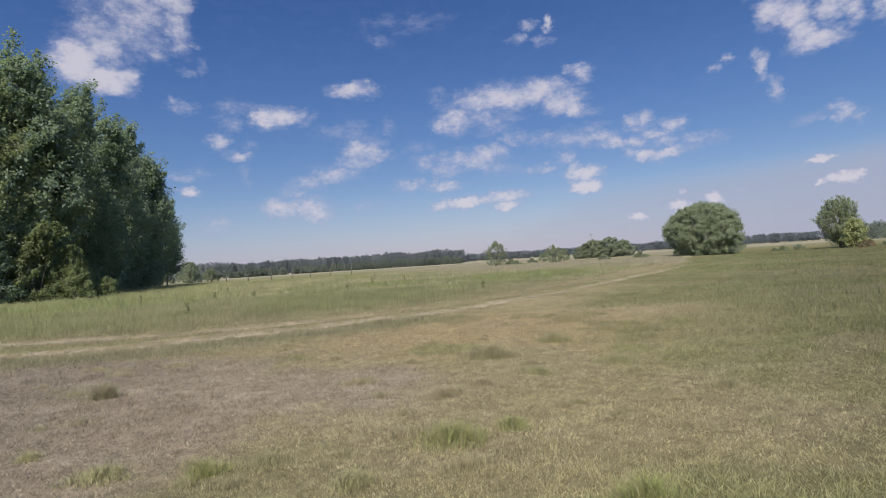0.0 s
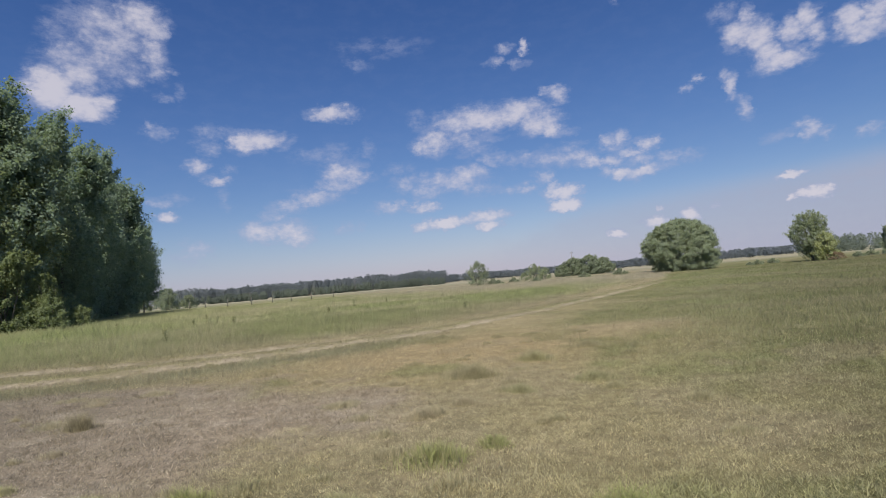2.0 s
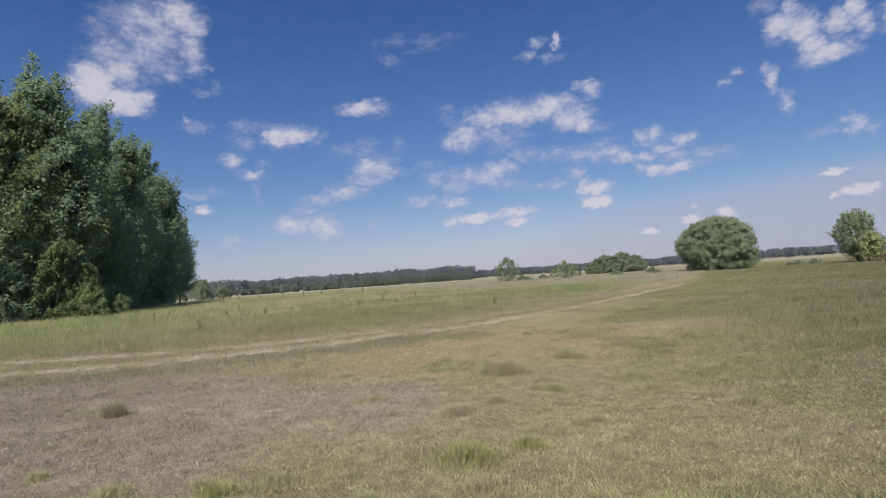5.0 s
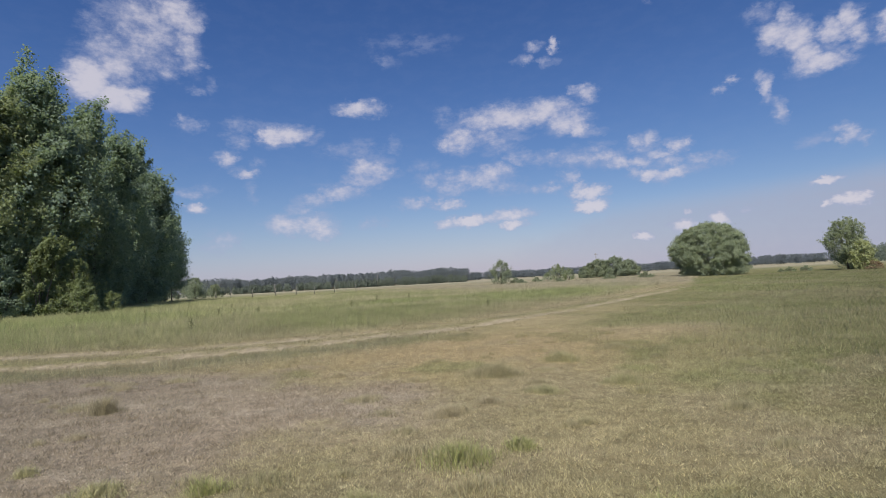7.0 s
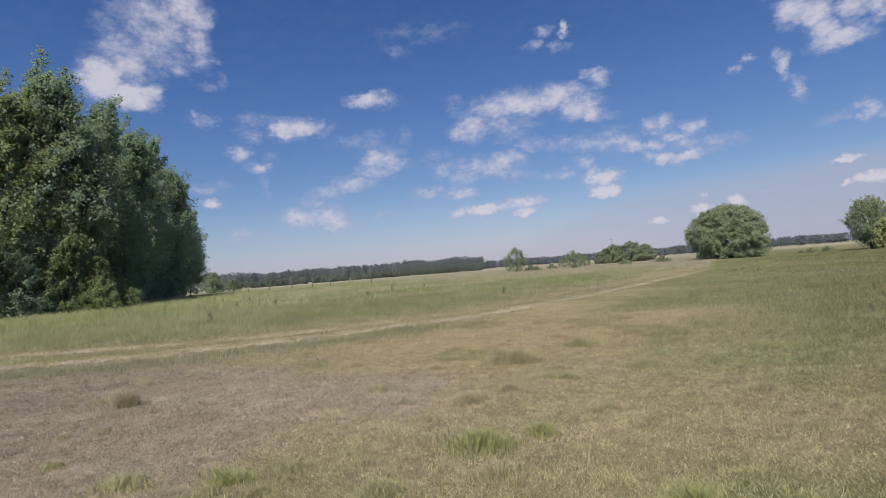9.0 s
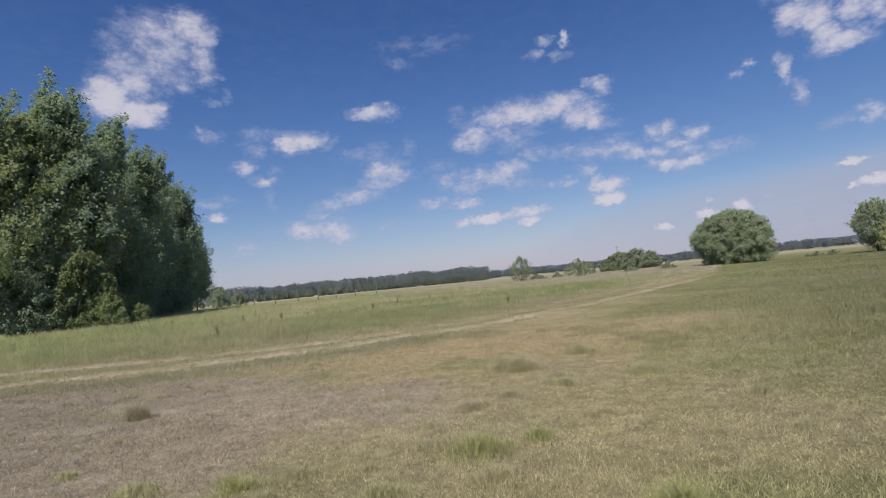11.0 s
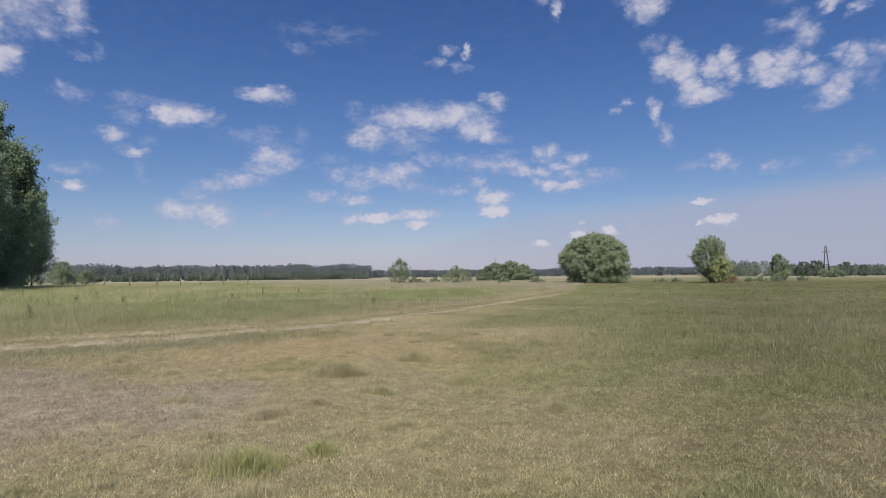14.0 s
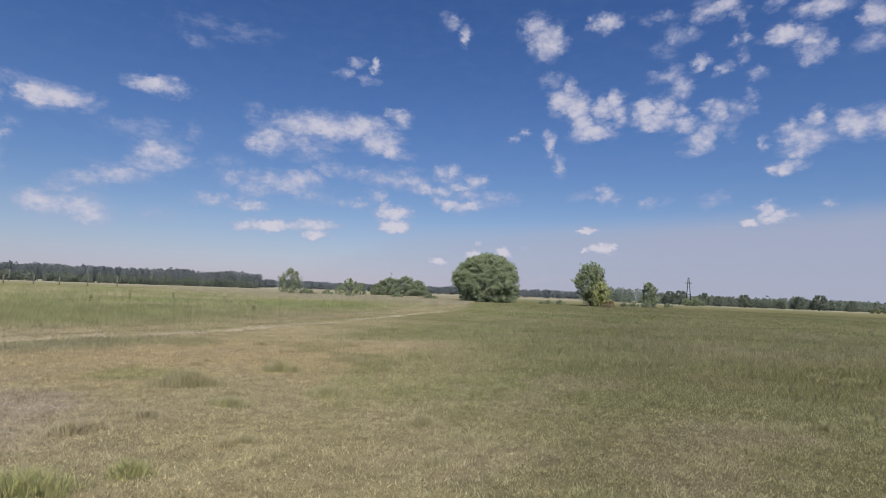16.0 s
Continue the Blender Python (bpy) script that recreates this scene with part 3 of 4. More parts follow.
def part(name, me, parent, label=""):
    ob = new(name, me)
    ob.parent = parent
    if label:
        ob["label"] = label
    return ob


def thing(name, m, label, category, group="", kind=""):
    ob = new(name)
    ob.empty_display_size = 0.3
    ob.matrix_world = m
    return tagged(ob, label, category, group, kind)


def tube(points, radii, sides=7):
    """Rings along a bent line; returns vertices and faces of four corners."""
    pts = [Vector(p) for p in points]
    vs, fs = [], []
    for i, (p, r) in enumerate(zip(pts, radii)):
        t = (pts[min(i + 1, len(pts) - 1)] - pts[max(i - 1, 0)]).normalized()
        u = t.cross(Vector((0.31, 0.95, 0.05))).normalized()
        w = t.cross(u)
        for k in range(sides):
            c = 2 * math.pi * k / sides
            vs.append(p + r * (math.cos(c) * u + math.sin(c) * w))
    for i in range(len(pts) - 1):
        for k in range(sides):
            a, b = i * sides + k, i * sides + (k + 1) % sides
            fs.append((a, b, b + sides, a + sides))
    fs.append(tuple(range(sides))[::-1])
    fs.append(tuple(range((len(pts) - 1) * sides, len(pts) * sides)))
    return vs, fs


def tubes_mesh(name, lines, mat):
    vs, flat, sizes = [], [], []
    for points, radii, sides in lines:
        v, f = tube(points, radii, sides)
        base = len(vs)
        vs.extend(v)
        for q in f:
            flat.extend(base + i for i in q)
            sizes.append(len(q))
    return mesh_from(name, [tuple(v) for v in vs], flat, sizes, mat, smooth=True)


def unit(v):
    return v / np.maximum(np.linalg.norm(v, axis=1, keepdims=True), 1e-9)


def leaves_mesh(name, centres, out, size, mat, rng, droop=0.25, slim=0.55):
    """Single leaves: small folded rhombs at the given places, facing roughly outwards."""
    n = len(centres)
    nrm = unit(out * 0.9 + rng.normal(size=(n, 3)) * 0.6 + np.array((0, 0, 0.35)))
    along = unit(np.cross(nrm, rng.normal(size=(n, 3))))
    along[:, 2] -= droop
    along = unit(along)
    across = unit(np.cross(nrm, along))
    s = (size * (0.6 + 0.8 * rng.random(n)))[:, None]
    v = np.empty((n, 4, 3))
    v[:, 0] = centres - along * s * 0.5
    v[:, 1] = centres + across * s * 0.5 * slim + nrm * s * 0.10
    v[:, 2] = centres + along * s * 0.5
    v[:, 3] = centres - across * s * 0.5 * slim + nrm * s * 0.10
    idx = np.arange(4 * n)
    return mesh_from(name, v.reshape(-1, 3), idx, np.full(n, 4), mat)


def spray_points(rng, centres, sizes, per, way, thin=0.33, sagging=0.25):
    """Places of leaves along leafy sprays that grow from the given centres along way, and the way outwards."""
    k = len(centres)
    u = rng.random((k, per)) ** 0.8 * 1.7 - 0.6
    side = rng.normal(size=(k, per, 3)) * (thin * (1.0 - 0.42 * np.clip(u, -0.6, 1.1)))[..., None]
    sag = np.zeros((k, per, 3))
    sag[..., 2] = -sagging * np.clip(u, 0, 2) ** 2
    off = (way[:, None] * u[..., None] + side + sag) * sizes[:, None, None]
    p = (centres[:, None] + off).reshape(-1, 3)
    return p, unit(off.reshape(-1, 3) + np.repeat(way, per, axis=0) * 0.3 * sizes.repeat(per)[:, None])


# ---- ground ----


def build_ground():
    rings = np.concatenate(([0.0, 0.8], np.geomspace(1.6, 4500, 330)))
    ang = np.radians(np.concatenate((np.arange(-75, 100, 0.4), np.arange(100, 285, 3.0))))
    na, nr = len(ang), len(rings)
    rr, aa = np.meshgrid(rings, ang, indexing="ij")
    x, y = (rr * np.sin(aa)).ravel(), (rr * np.cos(aa)).ravel()
    z = height(x, y)
    i = np.arange(nr - 1)[:, None] * na
    j = np.arange(na)[None]
    jn = (j + 1) % na
    quads = np.stack((i + j, i + na + j, i + na + jn, i + jn), -1)[1:]
    quads = quads.reshape(-1, 4)[:, ::-1]
    fan = np.stack((np.zeros(na, int) + 0, na + jn[0], na + j[0]), -1)
    flat = np.concatenate((quads.ravel(), fan.ravel()))
    sizes = np.concatenate((np.full(len(quads), 4), np.full(na, 3)))
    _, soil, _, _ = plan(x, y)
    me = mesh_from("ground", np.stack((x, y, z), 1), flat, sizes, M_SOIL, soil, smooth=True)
    me.validate()
    ob = new("ground", me)
    tagged(ob, "dry summer meadow of sandy soil with worn patches and a rutted track", "ground", kind="structure")


build_ground()


def scatter(rng, r0, r1, count, a0=-62, a1=86):
    """Places spread evenly over a wide fan of the meadow between two distances."""
    r = np.sqrt(r0 ** 2 + (r1 ** 2 - r0 ** 2) * rng.random(count))
    a = np.radians(a0 + (a1 - a0) * rng.random(count))
    return r * np.sin(a), r * np.cos(a)


def thinned(rng, x, y, chance):
    keep = rng.random(len(x)) < chance
    return x[keep], y[keep]


def grass_mesh(name, x, y, tall, tint, width, rng, bend=0.6, parts=2, mat=M_GRASS):
    """Bent tapering blades. parts 2: five corners each, 1: one triangle each."""
    n = len(x)
    z = height(x, y)
    turn = rng.random(n) * 2 * math.pi
    lean = tall * bend * (0.3 + rng.random(n))
    dx, dy = np.cos(turn) * lean, np.sin(turn) * lean
    sx, sy = -np.sin(turn + rng.normal(size=n)) * width / 2, np.cos(turn + rng.normal(size=n)) * width / 2
    root = np.stack((x, y, z - 0.01), 1)
    side = np.stack((sx, sy, 0 * x), 1)
    tip = root + np.stack((dx, dy, tall), 1)
    if parts == 1:
        v = np.stack((root - side, root + side, tip), 1).reshape(-1, 3)
        flat, sizes, per = np.arange(3 * n), np.full(n, 3), 3
    else:
        midp = root + np.stack((dx * 0.35, dy * 0.35, tall * 0.62), 1)
        v = np.stack((root - side, root + side, midp + side * 0.8, midp - side * 0.8, tip), 1).reshape(-1, 3)
        b = np.arange(n)[:, None] * 5
        flat = np.concatenate((b + np.array((0, 1, 2, 3)), b + np.array((3, 2, 4))), 1).ravel()
        sizes, per = np.tile((4, 3), n), 5
    return mesh_from(name, v, flat, sizes, mat, np.repeat(tint, per, axis=0))


def build_grass():
    rng = np.random.default_rng(21)
    # short dry sward before the camera
    x, y = scatter(rng, 2.0, 12.5, 2000000)
    r = np.hypot(x, y)
    x, y = thinned(rng, x, y, np.clip(5.5 / r, 0, 1) ** 1.3 * step(r, 12.5, 8.0) * 0.9)
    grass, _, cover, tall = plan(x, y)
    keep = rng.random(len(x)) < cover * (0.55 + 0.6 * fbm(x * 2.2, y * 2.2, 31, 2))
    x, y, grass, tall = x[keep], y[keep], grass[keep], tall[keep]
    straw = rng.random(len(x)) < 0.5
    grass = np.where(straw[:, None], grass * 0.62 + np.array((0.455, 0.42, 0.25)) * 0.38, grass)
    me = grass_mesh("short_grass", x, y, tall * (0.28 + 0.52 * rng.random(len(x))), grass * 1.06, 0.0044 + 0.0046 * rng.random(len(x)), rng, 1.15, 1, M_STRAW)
    tagged(new("short_grass", me), "short straw-coloured and green summer grass on dry ground", "grass", kind="stuff")
    # litter of dead straw on the worn ground
    x, y = scatter(rng, 2.2, 13.0, 950000)
    x, y = thinned(rng, x, y, np.clip(5 / np.hypot(x, y), 0, 1) ** 1.2)
    grass, soil, cover, _ = plan(x, y)
    keep = rng.random(len(x)) < np.clip(1.1 - cover, 0.42, 1)
    bare = np.clip((0.8 - cover) * 3, 0, 1)[:, None]
    mat = grass * 0.72 + np.array((0.30, 0.275, 0.165)) * 0.36
    x, y, soil = x[keep], y[keep], (soil * bare + mat * (1 - bare))[keep]
    me = grass_mesh("straw_litter", x, y, 0.012 + 0.024 * rng.random(len(x)), soil * (0.68 + 0.52 * rng.random((len(x), 1))), 0.008 + 0.008 * rng.random(len(x)), rng, 1.6, 1, M_LITTER)
    tagged(new("straw_litter", me), "flat matted litter of dead straw on dry ground", "straw litter", kind="stuff")
    # dead brown tussocks, some centimetres high, on the worn ground and along the track
    x, y = scatter(rng, 3.0, 24.0, 1500000)
    x, y = thinned(rng, x, y, 0.55 * np.clip(7 / np.hypot(x, y), 0, 1))
    x, y = thinned(rng, x, y, step(fbm(x * 4.6, y * 4.6, 91, 3), 0.50, 0.63))
    _, soil, cover, _ = plan(x, y)
    dn, side = rut_distance(x, y, RUT_NEAR)
    worn = np.clip((0.9 - cover) * 1.8, 0.06, 1) * (side < 0) + 0.6 * np.exp(-dn / 1.0)
    keep = rng.random(len(x)) < worn
    x, y, soil = x[keep], y[keep], soil[keep]
    me = grass_mesh("dead_grass", x, y, 0.02 + 0.05 * rng.random(len(x)), soil * np.array((0.64, 0.62, 0.55)) * (0.7 + 0.6 * rng.random((len(x), 1))), 0.006 + 0.0005 * np.hypot(x, y), rng, 0.9, 1)
    tagged(new("dead_grass", me), "small grey-brown tussocks of dead grass on worn soil", "grass", kind="stuff")
    # the sward further off
    x, y = scatter(rng, 7.5, 38, 950000)
    r = np.hypot(x, y)
    x, y = thinned(rng, x, y, step(r, 7.5, 12.0) * step(r, 38, 24))
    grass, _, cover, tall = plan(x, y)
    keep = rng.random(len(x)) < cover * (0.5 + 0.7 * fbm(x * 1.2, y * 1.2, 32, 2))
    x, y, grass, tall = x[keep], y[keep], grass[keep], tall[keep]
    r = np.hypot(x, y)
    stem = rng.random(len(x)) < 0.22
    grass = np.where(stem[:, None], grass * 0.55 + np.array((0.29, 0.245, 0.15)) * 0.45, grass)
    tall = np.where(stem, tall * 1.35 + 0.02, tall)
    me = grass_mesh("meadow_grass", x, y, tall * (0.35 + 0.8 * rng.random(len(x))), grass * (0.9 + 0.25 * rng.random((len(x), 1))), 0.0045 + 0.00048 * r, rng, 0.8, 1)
    tagged(new("meadow_grass", me), "knee-high yellow-green meadow grass beside a sandy track", "grass", kind="stuff")
    # the far meadow
    x, y = scatter(rng, 24, 115, 520000, -58, 66)
    r = np.hypot(x, y)
    x, y = thinned(rng, x, y, step(r, 24, 36) * step(r, 115, 80))
    grass, _, cover, tall = plan(x, y)
    keep = rng.random(len(x)) < cover
    x, y, grass, tall = x[keep], y[keep], grass[keep], tall[keep]
    r = np.hypot(x, y)
    me = grass_mesh("far_meadow_grass", x, y, tall * (0.4 + 0.8 * rng.random(len(x))), grass * (0.9 + 0.25 * rng.random((len(x), 1))), 0.0042 * r ** 0.65, rng, 1.1, 1)
    tagged(new("far_meadow_grass", me), "tall ripening meadow grass far out in the field", "grass", kind="stuff")


build_grass()


def build_tufts():
    """Separate tufts of longer grass that stand out of the sward: place, width, height, tint."""
    rng = np.random.default_rng(5)
    green, olive, brown = (0.25, 0.268, 0.095), (0.29, 0.28, 0.14), (0.33, 0.285, 0.18)
    dark, dusk = (0.21, 0.185, 0.11), (0.285, 0.26, 0.145)
    fresh = "fresh green grass tuft in short dry grass"
    dull = "olive grass tuft in worn ground"
    dead = "withered brown grass tuft on bare ground"
    rows = [(1.22, 3.45, 0.20, 0.23, green, fresh), (0.0, 4.85, 0.28, 0.21, green, fresh), (0.55, 5.1, 0.14, 0.15, green, fresh),
            (-0.77, 4.0, 0.18, 0.15, olive, fresh), (-2.9, 4.45, 0.24, 0.14, olive, dull), (-2.03, 4.42, 0.16, 0.16, green, fresh),
            (-3.9, 5.0, 0.10, 0.12, olive, dull), (-4.75, 7.45, 0.17, 0.32, dark, dead), (0.7, 8.75, 0.36, 0.30, dusk, dull),
            (1.95, 10.0, 0.28, 0.24, olive, dull), (3.3, 11.2, 0.26, 0.18, dusk, dead), (1.2, 7.4, 0.22, 0.14, olive, dull),
            (-0.1, 6.4, 0.22, 0.16, brown, dead), (0.4, 6.9, 0.16, 0.14, brown, dead), (-2.0, 9.6, 0.14, 0.12, brown, dead),
            (2.4, 7.9, 0.30, 0.16, olive, dull)]
    # smaller tufts strewn over the near sward
    while len(rows) < 118:
        r, az = rng.uniform(4.2, 17.0), radians(rng.uniform(-42, 62))
        x, y = r * math.sin(az), r * math.cos(az)
        dn, side = rut_distance(np.array([x]), np.array([y]), RUT_NEAR)
        if side[0] > 0 or dn[0] < 0.6:
            continue
        tint, label = ((olive, dull), (dusk, dead), (dusk, dull), (olive, fresh))[len(rows) % 4]
        rows.append((x, y, rng.uniform(0.09, 0.30), rng.uniform(0.10, 0.17), tint, label))
    for i, (x, y, w, h, tint, label) in enumerate(rows):
        around = plan([x], [y])[0][0]
        tint = np.array(tint) * (0.85 if i < 16 else 0.40) + around * (0.15 if i < 16 else 0.60)
        n = int((1500 if i < 16 else 700) * w / 0.25)
        a, q = rng.random(n) * 2 * math.pi, 1.15 * w * rng.random(n) ** 0.75 * (0.6 + 0.9 * rng.random(n))
        ragged = 0.55 + 0.9 * vnoise(a * 1.1 + 9.0 * i, a * 0 + i, 71)
        gx, gy = x + q * np.cos(a) * 1.05 * ragged, y + q * np.sin(a) * 0.9 * ragged
        tall = (0.72 if i < 16 else 0.62) * h * (0.35 + 0.85 * rng.random(n)) * (1.15 - 0.6 * (q / w) ** 2).clip(0.25)
        col = np.array(tint) * (0.75 + 0.55 * rng.random((n, 1)))
        dry = rng.random(n) < 0.35
        col = np.where(dry[:, None], 0.6 * np.array((0.36, 0.31, 0.19)) + 0.4 * col, col)
        me = grass_mesh("grass_clump", gx, gy, tall, col, 0.003 + 0.003 * rng.random(n), rng, 0.8)
        me.transform(Matrix.Translation((-x, -y, 0)))
        t = thing("grass_tuft", pose(x, y, 0), label, "grass tuft", "grass tufts in the meadow")
        tagged(part("grass_clump", me, t), kind="stuff")


build_tufts()


def build_weeds():
    """Upright dark weed stalks with a few small leaves, in the meadow beyond the track."""
    rng = np.random.default_rng(15)
    variants = []
    for k in range(4):
        h = 0.42 + 0.06 * k
        lines = [([(0, 0, -0.02), (0.03, 0.01, h * 0.5), (0.05 * rng.normal(), 0.03, h)], (0.012, 0.009, 0.004), 5)]
        for i in range(5):
            z, a = h * (0.35 + 0.12 * i), rng.random() * 6.3
            lines.append(([(0.03, 0.01, z), (0.03 + 0.07 * math.cos(a), 0.07 * math.sin(a), z + 0.09)], (0.006, 0.003), 4))
        stalk = tubes_mesh("stalk", lines, M_WEED)
        c = np.stack((rng.normal(size=110) * 0.05, rng.normal(size=110) * 0.05, h * (0.3 + 0.75 * rng.random(110))), 1)
        variants.append((stalk, leaves_mesh("leaves", c, unit(rng.normal(size=c.shape)), 0.05, M_WEED, rng)))
    count = 0
    while count < 9:
        x, y = rng.uniform(-30, 16), rng.uniform(19, 52)
        _, side = rut_distance(np.array([x]), np.array([y]), RUT_FAR)
        if side[0] < 0 or math.atan2(x, y) < -0.6:
            continue
        count += 1
        stalk, leaf = variants[count % 4]
        w = thing("weed", pose(x, y, float(height(np.array([x]), np.array([y]))[0]), 0, 0, rng.uniform(0, 360)), "dark upright weed stalk among meadow grass", "weed", "weeds in the meadow")
        part("stalk", stalk, w)
        part("leaves", leaf, w)


build_weeds()

# ---- trees ----


def tree_meshes(seed, tall, wide, base, mat, leaf, clumps, per, lean=0.0, shape="oval", stems=1, trunk=0.22, rise=0.7, puff=0.34, plumes=0, thin=0.33, sagging=0.25, slim=0.55):
    """Trunk with limbs, and a crown of leaf clumps. base: height of the lowest leaves; shape: oval, dome or spindle."""
    rng = np.random.default_rng(seed)
    # clump centres fill the crown, densest towards its skin
    c = []
    lobes = [(rng.uniform(0, 6.28), rng.uniform(0.1, 0.95), rng.uniform(*((0.9, 1.1) if shape == "broad" else (0.7, 1.22)))) for _ in range(20)]
    while len(c) < clumps:
        h = rng.random()
        if shape == "dome":
            prof = max(0.0, 1 - h ** 2.3) ** 0.5 * (0.86 + 0.14 * min(1, h * 5))
        elif shape == "broad":
            prof = max(0.0, 1 - max(0.0, (h - 0.35) / 0.65) ** 2.3) ** 0.5 if h > 0.35 else 0.80 + 0.2 * h / 0.35
        elif shape == "round":
            prof = max(0.0, 1 - (2 * h - 1) ** 2) ** 0.32
        elif shape == "spindle":
            prof = (1 - h) ** 0.55 * min(1.0, 0.45 + 2.2 * h)
        else:
            prof = math.sin(math.pi * min(1, 0.13 + 0.87 * h) ** 0.95) ** 0.65
        a = rng.uniform(0, 2 * math.pi)
        bump = 1.0
        for la, lh, ls in lobes:
            bump += (ls - 1) * math.exp(-((math.cos(a - la) - 1) * 2.2) ** 2 - ((h - lh) / 0.14) ** 2)
        rad = 0.5 * wide * prof * bump * (0.25 + 0.75 * rng.random() ** 0.4)
        x = rad * math.cos(a) + lean * tall * h ** 1.8
        c.append((x, rad * math.sin(a), base + (tall - base) * h))
    # leading shoots rise ragged out of the top
    for _ in range(plumes):
        h0, a, f = rng.uniform(0.5, 0.86), rng.uniform(0, 2 * math.pi), rng.uniform(0.15, 0.55)
        up = rng.uniform(0.14, 0.24)
        for k in range(9):
            h = h0 + up * k / 8
            rad = 0.5 * wide * f * (1.15 - 0.4 * h) + 0.25 * rng.normal()
            c.append((rad * math.cos(a) + lean * tall * h ** 1.8 + 0.7 * (k / 8) ** 2, rad * math.sin(a), base + (tall - base) * h))
    c = np.array(c)
    clumps = len(c)
    rel = (c[:, 2] - base) / (tall - base)
    size = min(wide, tall) ** 0.5 * puff * (0.55 + 0.8 * rng.random(clumps)) * (1.1 - 0.3 * rel)
    axis = np.stack((lean * tall * rel ** 1.8, 0 * rel, c[:, 2] - 0.25 * tall), 1)
    way = unit(unit(c - axis) * 0.7 + np.array((lean * 9.0, 0, rise)) + 0.35 * rng.normal(size=c.shape))
    p, d = spray_points(rng, c, size, per, way, thin, sagging)
    ok = p[:, 2] > 0.05
    crown = leaves_mesh("crown", p[ok], d[ok], leaf, mat, rng, 0.35 + sagging, slim)
    lines = []
    for s in range(stems):
        sa = 2 * math.pi * s / stems + rng.uniform(-0.4, 0.4)
        so = 0.0 if stems == 1 else trunk * 1.6
        top = tall * rng.uniform(0.78, 0.88)
        spread = 0.0 if stems == 1 else wide * 0.22
        pts = []
        for k in range(7):
            f = k / 6
            pts.append((math.cos(sa) * (so + spread * f) + lean * tall * f ** 1.8 * 0.8 + 0.08 * rng.normal() * f,
                        math.sin(sa) * (so + spread * f) + 0.08 * rng.normal() * f, -0.15 + (top + 0.15) * f))
        lines.append((pts, [trunk * (1.25 if k == 0 else 1) * (1 - 0.8 * k / 6) for k in range(7)], 9))
        for b in range(9 if stems == 1 else 4):
            f = rng.uniform(0.22, 0.85)
            k = min(5, int(f * 6))
            o = Vector(pts[k]).lerp(Vector(pts[k + 1]), f * 6 - k)
            t = Vector(c[rng.integers(clumps)])
            t.z = max(t.z, o.z + 0.3)
            e = o.lerp(t, 0.75)
            mid = o.lerp(e, 0.5) + Vector((0, 0, 0.05 * tall * rng.random()))
            r0 = trunk * (1 - 0.8 * f) * 0.55
            lines.append(([o, mid, e], (r0, r0 * 0.6, r0 * 0.2), 6))
    return tubes_mesh("trunk", lines, M_BARK), crown


def at(x, y, turn=0.0):
    return pose(x, y, float(height(np.array([x]), np.array([y]))[0]), 0, 0, turn)


def plant(name, meshes, m, label, category, group="", scale=1.0):
    t = thing(name, m, label, category, group)
    t.scale = (scale, scale, scale) if not isinstance(scale, tuple) else scale
    part("trunk", meshes[0], t)
    part("crown", meshes[1], t)
    return t


